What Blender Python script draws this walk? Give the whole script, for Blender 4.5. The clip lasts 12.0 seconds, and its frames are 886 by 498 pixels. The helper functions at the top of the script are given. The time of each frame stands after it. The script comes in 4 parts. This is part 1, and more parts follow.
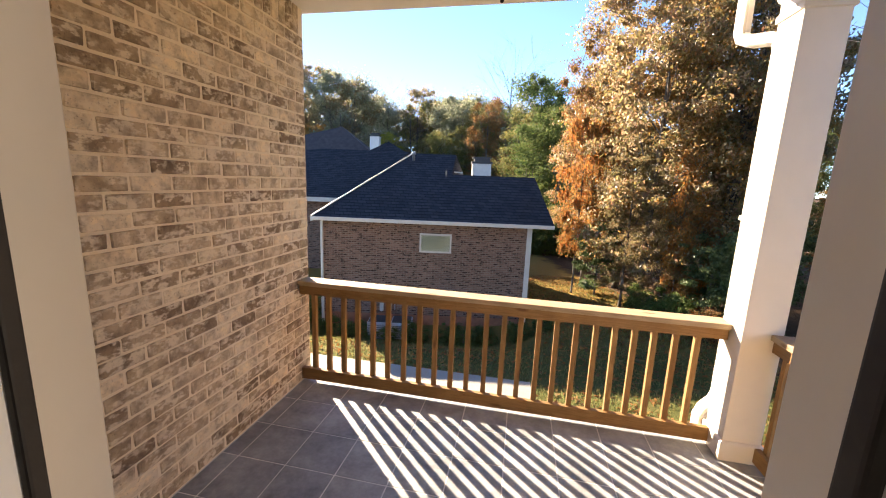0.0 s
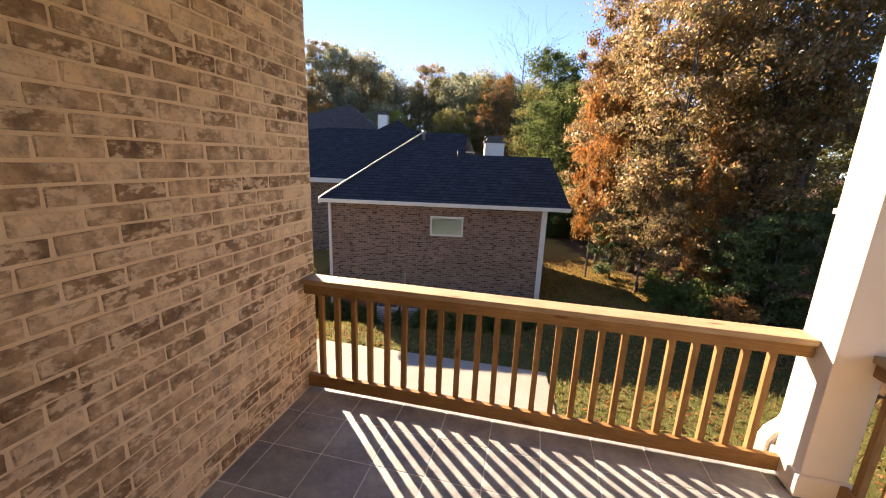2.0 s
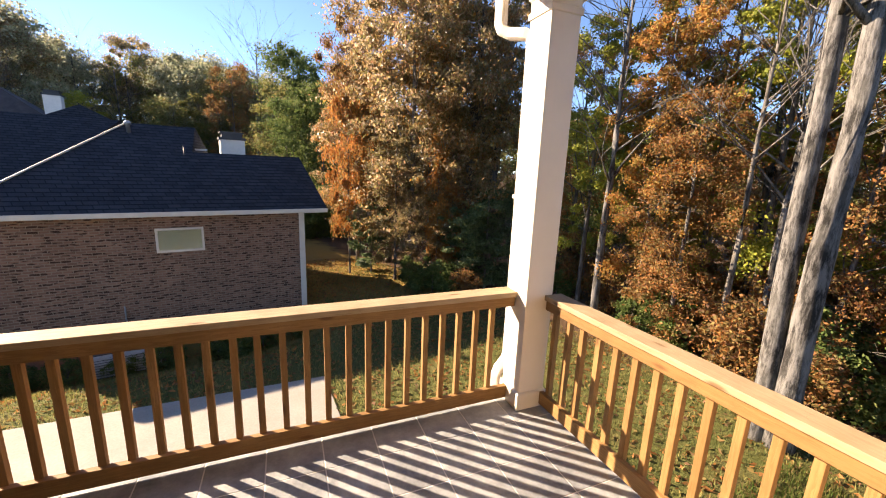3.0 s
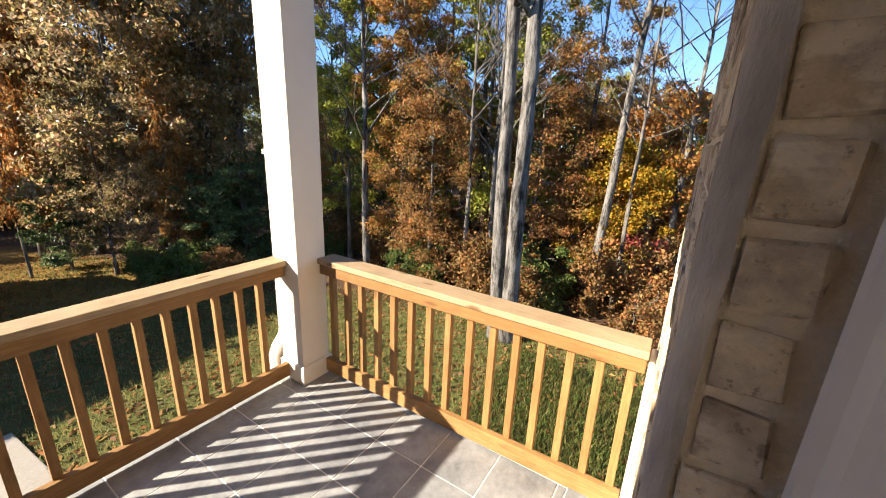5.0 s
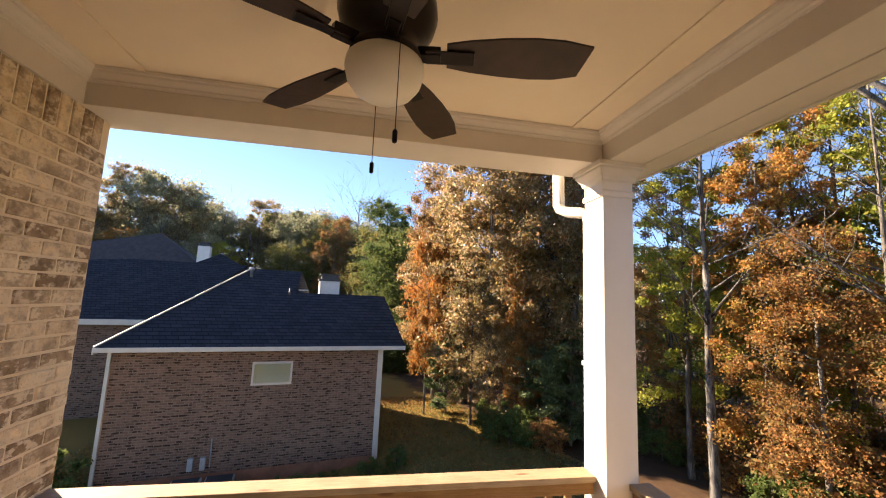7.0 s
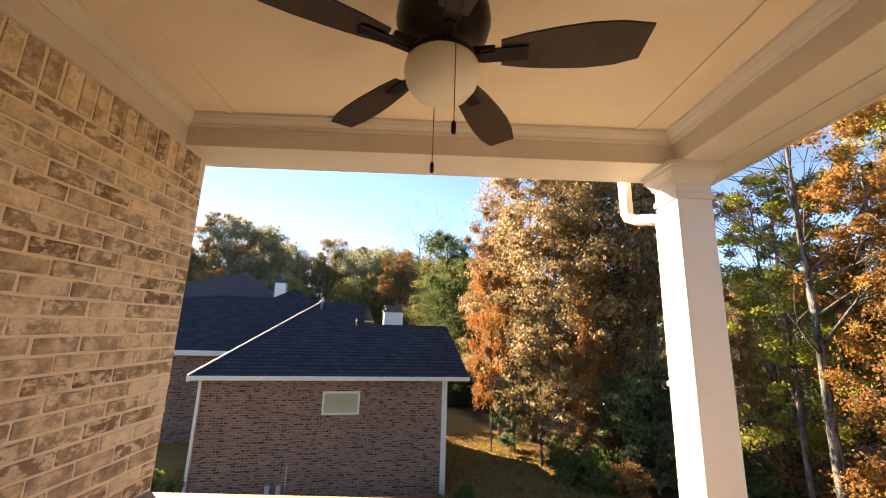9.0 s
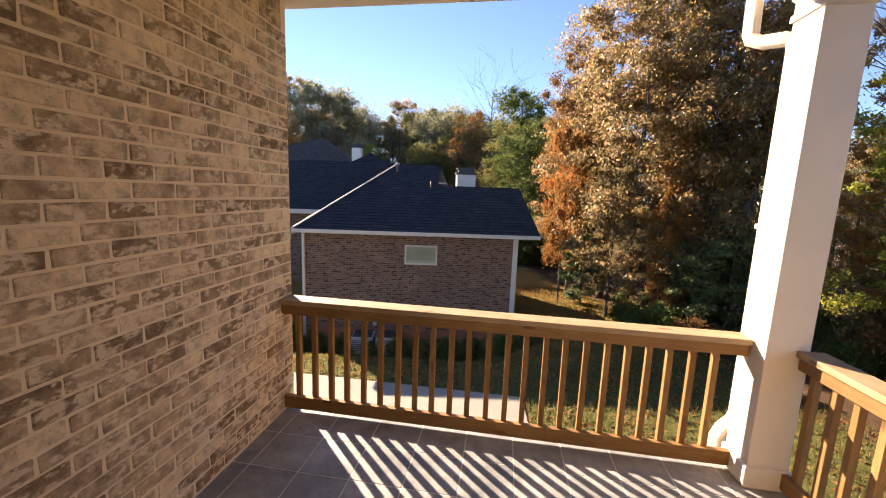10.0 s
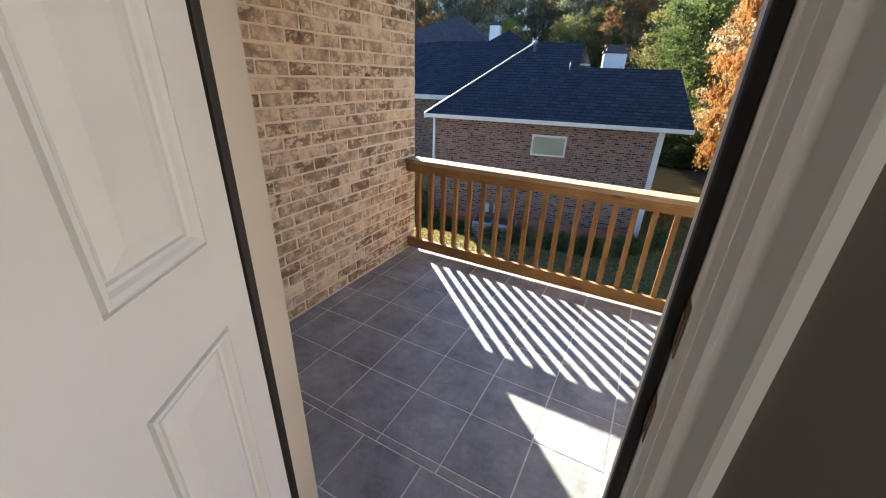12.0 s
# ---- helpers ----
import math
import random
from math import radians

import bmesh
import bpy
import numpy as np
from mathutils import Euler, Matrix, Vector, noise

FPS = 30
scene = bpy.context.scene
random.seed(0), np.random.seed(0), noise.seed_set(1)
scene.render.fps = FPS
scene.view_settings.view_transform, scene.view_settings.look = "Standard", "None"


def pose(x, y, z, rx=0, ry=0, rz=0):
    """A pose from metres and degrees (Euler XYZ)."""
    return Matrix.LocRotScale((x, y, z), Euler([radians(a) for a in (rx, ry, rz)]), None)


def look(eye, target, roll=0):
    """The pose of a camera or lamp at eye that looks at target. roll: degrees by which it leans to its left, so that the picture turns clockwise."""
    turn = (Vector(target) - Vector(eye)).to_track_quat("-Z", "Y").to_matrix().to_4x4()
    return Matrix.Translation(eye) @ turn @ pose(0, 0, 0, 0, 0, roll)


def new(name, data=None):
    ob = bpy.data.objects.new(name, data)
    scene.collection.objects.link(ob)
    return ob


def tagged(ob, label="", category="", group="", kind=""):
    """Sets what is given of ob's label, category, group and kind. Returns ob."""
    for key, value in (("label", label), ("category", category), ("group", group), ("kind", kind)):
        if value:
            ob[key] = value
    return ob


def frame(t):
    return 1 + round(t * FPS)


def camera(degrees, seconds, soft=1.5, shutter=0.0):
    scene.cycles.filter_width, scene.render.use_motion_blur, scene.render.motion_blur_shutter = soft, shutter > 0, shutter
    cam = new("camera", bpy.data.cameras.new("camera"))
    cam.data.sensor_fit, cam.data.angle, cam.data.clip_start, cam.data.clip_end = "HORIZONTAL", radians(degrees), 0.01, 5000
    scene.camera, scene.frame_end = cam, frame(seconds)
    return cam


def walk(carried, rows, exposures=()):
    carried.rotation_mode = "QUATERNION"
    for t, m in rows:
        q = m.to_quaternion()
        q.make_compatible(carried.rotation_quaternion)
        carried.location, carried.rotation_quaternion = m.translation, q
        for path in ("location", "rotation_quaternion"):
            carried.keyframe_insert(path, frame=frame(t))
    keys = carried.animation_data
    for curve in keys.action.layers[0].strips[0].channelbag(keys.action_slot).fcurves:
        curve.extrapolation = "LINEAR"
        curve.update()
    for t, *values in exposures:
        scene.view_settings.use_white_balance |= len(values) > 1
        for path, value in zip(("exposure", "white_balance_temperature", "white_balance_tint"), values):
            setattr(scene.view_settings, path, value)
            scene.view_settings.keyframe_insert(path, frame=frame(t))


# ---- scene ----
cam = camera(98.8, 12.0, soft=1.1)
PATH = [
    (0, (-0.018, 0.014, 1.791), (-0.409, 1.943, 1.432), 2.3),
    (0.5, (-0.1, 0.161, 1.774), (-0.498, 2.075, 1.351), 2.2),
    (1, (-0.173, 0.291, 1.805), (-0.758, 2.151, 1.358), 2.2),
    (1.5, (-0.222, 0.364, 1.809), (-0.978, 2.156, 1.342), 2.2),
    (2, (-0.22, 0.407, 1.812), (-0.644, 2.306, 1.351), 2.3),
    (2.5, (-0.183, 0.469, 1.782), (0.125, 2.402, 1.371), 2.2),
    (3, (-0.17, 0.474, 1.797), (0.589, 2.278, 1.385), 2.3),
    (3.5, (-0.129, 0.535, 1.775), (0.957, 2.161, 1.356), 2.4),
    (3.7, (-0.106, 0.567, 1.748), (1.133, 2.08, 1.329), 2.5),
    (5.3, (-0.068, 0.585, 1.735), (1.571, 1.600, 1.171), 2.60),
    (5.5, (-0.073, 0.571, 1.759), (1.447, 1.713, 1.14), 2.8),
    (6, (-0.058, 0.476, 1.873), (0.983, 2.076, 1.277), 2.4),
    (6.5, (-0.107, 0.36, 2.044), (0.517, 2.246, 1.817), 2.3),
    (7, (-0.124, 0.317, 2.045), (0.231, 2.269, 2.302), 2.4),
    (7.2, (-0.143, 0.307, 2.035), (0.169, 2.248, 2.4), 1.6),
    (8.8, (-0.124, 0.329, 1.95), (-0.036, 2.254, 2.486), 1.9),
    (9, (-0.125, 0.352, 1.924), (-0.091, 2.309, 2.335), 1.8),
    (9.5, (-0.17, 0.341, 1.84), (-0.379, 2.329, 1.809), 1.9),
    (10, (-0.171, 0.223, 1.76), (-0.476, 2.177, 1.463), 2.1),
    (10.5, (-0.128, 0.088, 1.714), (-0.431, 1.999, 1.209), 2.2),
    (11, (-0.064, 0.021, 1.672), (-0.504, 1.86, 1.02), 2.2),
    (11.5, (0.056, -0.071, 1.645), (-0.603, 1.642, 0.85), 2.1),
    (12, (0.184, -0.165, 1.632), (-0.666, 1.44, 0.795), 2.0),
]
EXPOSURES = [(0.0, 3.3, 7900, 15), (0.6, 3.02, 8400, 19), (2.0, 2.93, 8800, 21), (3.5, 2.74, 7900, 16), (5.3, 2.68, 7200, 11), (7.0, 2.9, 8600, 18), (9.0, 3.18, 9200, 19), (9.9, 2.78, 8600, 21), (10.5, 2.83, 8300, 18), (11.5, 3.25, 7600, 13), (12.0, 3.4, 6800, 8)]
walk(cam, [(t, look(eye, target, roll)) for t, eye, target, roll in PATH], EXPOSURES)
SKY, SUN, ROOM = 0.061, 3.0, 2.9

SUN_AZ, SUN_EL = 46.6, 25.5          # the sun stands to the front left of the porch
TO_SUN = Vector((-math.sin(radians(SUN_AZ)) * math.cos(radians(SUN_EL)), math.cos(radians(SUN_AZ)) * math.cos(radians(SUN_EL)), math.sin(radians(SUN_EL))))

# ---- world and sun ----
world = bpy.data.worlds.new("sky")
scene.world = world
world.use_nodes = True
wn = world.node_tree
sky = wn.nodes.new("ShaderNodeTexSky")
sky.sky_type = "NISHITA"
sky.sun_disc = False
sky.sun_elevation = radians(SUN_EL)
sky.sun_rotation = radians(-SUN_AZ)
sky.air_density, sky.dust_density, sky.ozone_density = 0.62, 0.0, 6.5
wn.nodes["Background"].inputs["Strength"].default_value = SKY
wn.links.new(sky.outputs[0], wn.nodes["Background"].inputs["Color"])
lamp = bpy.data.lights.new("sun", "SUN")
lamp.energy, lamp.angle, lamp.color = SUN, radians(0.55), (1.0, 0.92, 0.80)
sun = new("sun", lamp)
sun.matrix_world = look((0, 0, 30), Vector((0, 0, 30)) - TO_SUN)


# fill lamp added behind the door to brighten leaf and brick; no window known
glow = bpy.data.lights.new("room_fill_lamp", "AREA")
glow.shape, glow.size, glow.size_y, glow.energy, glow.color = "RECTANGLE", 0.46, 1.2, ROOM, (1.0, 0.95, 0.88)
new("room_fill_lamp", glow).matrix_world = look((2.51, -0.10, 1.5), (-2, -0.10, 1.4))


# ---- material helpers ----
class Mat:
    """A small wrapper for building node materials."""

    def __init__(self, name, rough=0.6, metal=0.0, spec=0.5):
        self.m = bpy.data.materials.new(name)
        self.m.use_nodes = True
        self.t = self.m.node_tree
        self.b = self.t.nodes["Principled BSDF"]
        self.b.inputs["Roughness"].default_value = rough
        self.b.inputs["Metallic"].default_value = metal
        self.b.inputs["Specular IOR Level"].default_value = spec
        self.geo = None

    def n(self, kind, **kw):
        node = self.t.nodes.new(kind)
        for k, v in kw.items():
            node.inputs[k.replace("_", " ")].default_value = v
        return node

    def link(self, a, b):
        self.t.links.new(a, b)

    def pos(self, scale=(1, 1, 1), local=False):
        if local:
            src = self.t.nodes.new("ShaderNodeTexCoord").outputs["Object"]
        else:
            src = self.t.nodes.new("ShaderNodeNewGeometry").outputs["Position"]
        mp = self.t.nodes.new("ShaderNodeMapping")
        mp.inputs["Scale"].default_value = scale
        self.link(src, mp.inputs["Vector"])
        return mp.outputs["Vector"]

    def noise(self, scale, detail=4, rough=0.6, vec=None, stretch=None):
        node = self.n("ShaderNodeTexNoise", Scale=scale, Detail=detail, Roughness=rough)
        self.link(vec if vec is not None else self.pos(stretch or (1, 1, 1)), node.inputs["Vector"])
        return node.outputs["Fac"]

    def ramp(self, fac, stops):
        node = self.t.nodes.new("ShaderNodeValToRGB")
        el = node.color_ramp.elements
        while len(el) < len(stops):
            el.new(0.5)
        for e, (p, c) in zip(el, stops):
            e.position = p
            e.color = (*c, 1) if len(c) == 3 else c
        self.link(fac, node.inputs[0])
        return node.outputs[0]

    def mix(self, fac, a, b, mode="MIX"):
        node = self.t.nodes.new("ShaderNodeMix")
        node.data_type, node.blend_type = "RGBA", mode
        for s, v in ((node.inputs[0], fac), (node.inputs[6], a), (node.inputs[7], b)):
            if isinstance(v, (int, float)):
                s.default_value = v
            elif isinstance(v, tuple):
                s.default_value = (*v, 1)
            else:
                self.link(v, s)
        return node.outputs[2]

    def math(self, op, a, b=0.0):
        node = self.t.nodes.new("ShaderNodeMath")
        node.operation = op
        for s, v in ((node.inputs[0], a), (node.inputs[1], b)):
            if isinstance(v, (int, float)):
                s.default_value = v
            else:
                self.link(v, s)
        return node.outputs[0]

    def rand(self, island=False):
        if island:
            return self.t.nodes.new("ShaderNodeNewGeometry").outputs["Random Per Island"]
        return self.t.nodes.new("ShaderNodeObjectInfo").outputs["Random"]

    def color(self, c):
        if isinstance(c, tuple):
            self.b.inputs["Base Color"].default_value = (*c, 1)
        else:
            self.link(c, self.b.inputs["Base Color"])
        return self

    def rough(self, r):
        self.link(r, self.b.inputs["Roughness"])
        return self

    def bump(self, h, strength=0.3, dist=0.01):
        node = self.n("ShaderNodeBump", Strength=strength, Distance=dist)
        self.link(h, node.inputs["Height"])
        self.link(node.outputs[0], self.b.inputs["Normal"])
        return self


def plain(name, c, rough=0.6, var=0.12, scale=6.0, metal=0.0, bump=0.15, fine=90.0):
    """Painted or plain surface with soft blotches and a fine grain."""
    m = Mat(name, rough, metal)
    f = m.noise(scale, 5)
    dark = tuple(v * (1 - var) for v in c)
    lite = tuple(min(1, v * (1 + var * 0.6)) for v in c)
    m.color(m.ramp(f, [(0.3, dark), (0.7, lite)]))
    m.rough(m.math("ADD", m.math("MULTIPLY", m.noise(scale * 3, 3), 0.2), rough - 0.1))
    m.bump(m.noise(fine, 3), bump, 0.002)
    return m.m


def brick_mat(name, island):
    """Tumbled buff brick: grey-brown to cream faces with smeared mortar."""
    m = Mat(name, 0.9, 0, 0.2)
    r = m.rand(island)
    tone = m.ramp(r, [(0.0, (0.24, 0.17, 0.115)), (0.22, (0.38, 0.29, 0.20)), (0.5, (0.50, 0.395, 0.28)), (0.8, (0.63, 0.515, 0.37)), (1.0, (0.78, 0.66, 0.49))])
    blot = m.ramp(m.noise(11, 5, 0.65), [(0.34, (0.60, 0.58, 0.58)), (0.60, (1.22, 1.2, 1.16))])
    base = m.mix(1.0, tone, blot, "MULTIPLY")
    chalk = m.ramp(m.noise(17, 4, 0.6, stretch=(1, 1, 1.7)), [(0.47, (0, 0, 0)), (0.56, (1, 1, 1))])
    gate = m.ramp(m.noise(5.5, 4), [(0.38, (0, 0, 0)), (0.52, (1, 1, 1))])
    smear = m.math("MULTIPLY", m.math("MULTIPLY", chalk, gate), 0.88)
    base = m.mix(smear, base, (0.80, 0.69, 0.53))
    pits = m.ramp(m.noise(70, 4, 0.7), [(0.30, (0.35, 0.3, 0.28)), (0.42, (1, 1, 1))])
    m.color(m.mix(0.8, base, pits, "MULTIPLY"))
    m.bump(m.math("ADD", m.noise(38, 6, 0.7), m.math("MULTIPLY", m.noise(160, 3), 0.5)), 0.7, 0.006)
    return m.m


def mortar_mat():
    m = Mat("mortar", 0.95, 0, 0.15)
    m.color(m.mix(0.5, m.ramp(m.noise(9, 5), [(0.3, (0.82, 0.70, 0.53)), (0.7, (0.93, 0.82, 0.65))]), m.ramp(m.noise(120, 3), [(0.3, (0.78, 0.66, 0.50)), (0.7, (0.93, 0.82, 0.65))])))
    m.bump(m.math("ADD", m.noise(60, 5, 0.7), m.noise(220, 2)), 0.6, 0.005)
    return m.m


def rough_mortar_mat():
    """Mortar dragged down over brick ends in long streaks."""
    m = Mat("smeared_mortar", 0.95, 0, 0.15)
    f = m.noise(22, 6, 0.7, stretch=(1, 1, 0.3))
    m.color(m.mix(m.ramp(m.noise(5, 3), [(0.4, (0, 0, 0)), (0.6, (1, 1, 1))]), m.ramp(f, [(0.3, (0.36, 0.31, 0.26)), (0.7, (0.58, 0.51, 0.43))]), m.ramp(f, [(0.3, (0.42, 0.36, 0.30)), (0.7, (0.66, 0.58, 0.48))])))
    m.bump(f, 0.9, 0.012)
    return m.m


def wood_mat(name, axis, cap=False):
    """Yellow pressure-treated pine, grain along one axis."""
    m = Mat(name, 0.62, 0, 0.3)
    s = [14, 14, 14]
    s[axis] = 0.9
    v = m.pos(tuple(s))
    r = m.rand()
    add = m.t.nodes.new("ShaderNodeVectorMath")
    add.operation = "ADD"
    m.link(v, add.inputs[0])
    comb = m.t.nodes.new("ShaderNodeCombineXYZ")
    for i in range(3):
        m.link(m.math("MULTIPLY", r, 37.0), comb.inputs[i])
    m.link(comb.outputs[0], add.inputs[1])
    g = m.noise(1.6, 6, 0.65, vec=add.outputs[0])
    rings = m.math("FRACT", m.math("MULTIPLY", g, 7.0))
    if cap:
        a, b, c = (0.34, 0.25, 0.16), (0.42, 0.32, 0.21), (0.30, 0.205, 0.125)
    else:
        a, b, c = (0.258, 0.142, 0.056), (0.33, 0.193, 0.082), (0.20, 0.098, 0.035)
    grain = m.mix(m.ramp(rings, [(0.1, (0, 0, 0)), (0.8, (1, 1, 1))]), a, b)
    tone = m.mix(m.math("MULTIPLY", r, 0.55), grain, c)
    sp = m.t.nodes.new("ShaderNodeTexVoronoi")
    sp.inputs["Scale"].default_value = 1.0
    ks = [9, 9, 9]
    ks[axis] = 2.6
    m.link(m.pos(tuple(ks)), sp.inputs["Vector"])
    knot = m.ramp(sp.outputs["Distance"], [(0.07, (1, 1, 1)), (0.16, (0, 0, 0))])
    col = m.mix(m.math("MULTIPLY", knot, 0.75), tone, (0.13, 0.055, 0.02))
    stain = m.ramp(m.noise(3.5, 4), [(0.35, (0.82, 0.8, 0.74)), (0.65, (1.05, 1.03, 1.0))])
    m.color(m.mix(1.0, col, stain, "MULTIPLY"))
    m.bump(m.math("ADD", rings, m.noise(90, 3)), 0.18, 0.003)
    return m.m


def tile_mat():
    """Charcoal porcelain with a clouded slate face and a slight sheen."""
    m = Mat("floor_tile", 0.42, 0, 0.5)
    r = m.rand()
    cloud = m.noise(3.4, 7, 0.7)
    fine = m.noise(26, 5, 0.65)
    base = m.mix(0.35, m.ramp(cloud, [(0.32, (0.10, 0.106, 0.115)), (0.66, (0.42, 0.43, 0.435))]), m.ramp(fine, [(0.3, (0.14, 0.149, 0.160)), (0.75, (0.335, 0.35, 0.362))]))
    base = m.mix(0.5, base, m.ramp(r, [(0, (0.78, 0.78, 0.8)), (1, (1.2, 1.19, 1.17))]), "MULTIPLY")
    dust = m.ramp(m.noise(2.1, 5, 0.7), [(0.5, (0, 0, 0)), (0.72, (1, 1, 1))])
    m.color(m.mix(m.math("MULTIPLY", dust, 0.28), base, (0.30, 0.285, 0.265)))
    m.rough(m.ramp(m.noise(9, 5), [(0.3, (0.36, 0.36, 0.36)), (0.7, (0.58, 0.58, 0.58))]))
    m.bump(m.math("ADD", m.noise(18, 5), m.math("MULTIPLY", m.noise(150, 2), 0.3)), 0.16, 0.004)
    return m.m


def far_brick_mat():
    """Red-brown modular brick of the neighbouring house."""
    m = Mat("house_brick", 0.9, 0, 0.2)
    br = m.t.nodes.new("ShaderNodeTexBrick")
    br.offset, br.squash = 0.5, 1.0
    for k, v in (("Scale", 1.0), ("Mortar Size", 0.010), ("Brick Width", 0.21), ("Row Height", 0.0727), ("Bias", -0.1), ("Mortar Smooth", 0.3)):
        br.inputs[k].default_value = v
    br.inputs["Color1"].default_value = (0.225, 0.125, 0.085, 1)
    br.inputs["Color2"].default_value = (0.15, 0.085, 0.06, 1)
    br.inputs["Mortar"].default_value = (0.235, 0.17, 0.125, 1)
    src = m.t.nodes.new("ShaderNodeTexCoord").outputs["Object"]
    sep = m.t.nodes.new("ShaderNodeSeparateXYZ")
    m.link(src, sep.inputs[0])
    cmb = m.t.nodes.new("ShaderNodeCombineXYZ")
    m.link(m.math("ADD", sep.outputs[0], sep.outputs[1]), cmb.inputs[0])
    m.link(sep.outputs[2], cmb.inputs[1])
    m.link(cmb.outputs[0], br.inputs["Vector"])
    mp = m.t.nodes.new("ShaderNodeMapping")
    mp.inputs["Scale"].default_value = (4.4, 13.75, 1)
    m.link(cmb.outputs[0], mp.inputs["Vector"])
    dark = m.ramp(m.noise(1.0, 1, 0.5, vec=mp.outputs["Vector"]), [(0.56, (1, 1, 1)), (0.60, (0.30, 0.27, 0.26))])
    face = m.mix(m.math("SUBTRACT", 1.0, br.outputs["Fac"]), (1, 1, 1), dark)
    col = m.mix(1.0, br.outputs["Color"], face, "MULTIPLY")
    m.color(m.mix(0.6, col, m.ramp(m.noise(1.3, 5), [(0.3, (0.75, 0.73, 0.72)), (0.7, (1.15, 1.12, 1.1))]), "MULTIPLY"))
    m.bump(m.math("SUBTRACT", 1.0, br.outputs["Fac"]), 0.5, 0.01)
    return m.m


def shingle_mat():
    m = Mat("roof_shingle", 0.9, 0, 0.25)
    br = m.t.nodes.new("ShaderNodeTexBrick")
    br.offset = 0.5
    for k, v in (("Scale", 1.0), ("Mortar Size", 0.012), ("Brick Width", 0.32), ("Row Height", 0.10), ("Mortar Smooth", 0.2)):
        br.inputs[k].default_value = v
    br.inputs["Color1"].default_value = (0.033, 0.036, 0.043, 1)
    br.inputs["Color2"].default_value = (0.020, 0.022, 0.028, 1)
    br.inputs["Mortar"].default_value = (0.007, 0.008, 0.011, 1)
    src = m.t.nodes.new("ShaderNodeTexCoord").outputs["Object"]
    sep = m.t.nodes.new("ShaderNodeSeparateXYZ")
    m.link(src, sep.inputs[0])
    cmb = m.t.nodes.new("ShaderNodeCombineXYZ")
    m.link(m.math("ADD", sep.outputs[0], m.math("MULTIPLY", sep.outputs[1], 0.4)), cmb.inputs[0])
    m.link(sep.outputs[2], cmb.inputs[1])
    m.link(cmb.outputs[0], br.inputs["Vector"])
    m.color(m.mix(0.7, br.outputs["Color"], m.ramp(m.noise(3, 5), [(0.3, (0.7, 0.72, 0.76)), (0.7, (1.3, 1.3, 1.3))]), "MULTIPLY"))
    m.bump(m.math("ADD", br.outputs["Fac"], m.noise(60, 3)), 0.6, 0.012)
    return m.m


def ground_mat():
    """Autumn lawn with fallen leaves, passing into brown woodland litter."""
    m = Mat("lawn_and_litter", 0.95, 0, 0.1)
    geo = m.t.nodes.new("ShaderNodeNewGeometry")
    sep = m.t.nodes.new("ShaderNodeSeparateXYZ")
    m.link(geo.outputs["Position"], sep.inputs[0])
    edge = m.math("SUBTRACT", 8.4, m.math("MULTIPLY", m.math("MAXIMUM", m.math("SUBTRACT", sep.outputs[1], 5.0), 0.0), 0.285))
    d = m.math("SUBTRACT", sep.outputs[0], edge)
    d = m.math("ADD", d, m.math("MULTIPLY", m.math("SUBTRACT", m.noise(0.7, 5), 0.5), 3.2))
    wood = m.ramp(m.math("ADD", m.math("MULTIPLY", d, 0.4), 0.5), [(0.35, (0, 0, 0)), (0.65, (1, 1, 1))])
    grass = m.mix(0.5, m.ramp(m.noise(1.4, 5), [(0.3, (0.055, 0.075, 0.022)), (0.5, (0.10, 0.10, 0.035)), (0.72, (0.17, 0.12, 0.055))]), m.ramp(m.noise(38, 4, 0.7), [(0.3, (0.04, 0.065, 0.012)), (0.7, (0.20, 0.18, 0.06))]))
    dry = m.ramp(m.math("ADD", m.math("MULTIPLY", sep.outputs[1], 0.05), m.math("MULTIPLY", m.noise(0.5, 3), 0.4)), [(0.75, (0, 0, 0)), (1.0, (1, 1, 1))])
    grass = m.mix(m.math("MULTIPLY", dry, 0.75), grass, (0.34, 0.20, 0.055))
    litter = m.mix(0.5, m.ramp(m.noise(2.5, 5), [(0.3, (0.055, 0.034, 0.022)), (0.7, (0.12, 0.072, 0.042))]), m.ramp(m.noise(45, 4, 0.75), [(0.3, (0.03, 0.02, 0.014)), (0.7, (0.18, 0.105, 0.06))]))
    m.color(m.mix(wood, grass, litter))
    m.bump(m.noise(50, 5, 0.75), 0.9, 0.04)
    return m.m


def concrete_mat():
    m = Mat("concrete", 0.85, 0, 0.3)
    c = m.mix(0.45, m.ramp(m.noise(1.2, 6), [(0.3, (0.24, 0.215, 0.18)), (0.7, (0.34, 0.31, 0.265))]), m.ramp(m.noise(30, 5), [(0.3, (0.21, 0.19, 0.16)), (0.7, (0.35, 0.32, 0.28))]))
    rust = m.ramp(m.noise(0.9, 4), [(0.58, (0, 0, 0)), (0.75, (1, 1, 1))])
    m.color(m.mix(m.math("MULTIPLY", rust, 0.4), c, (0.42, 0.26, 0.13)))
    m.bump(m.noise(120, 4), 0.3, 0.004)
    return m.m


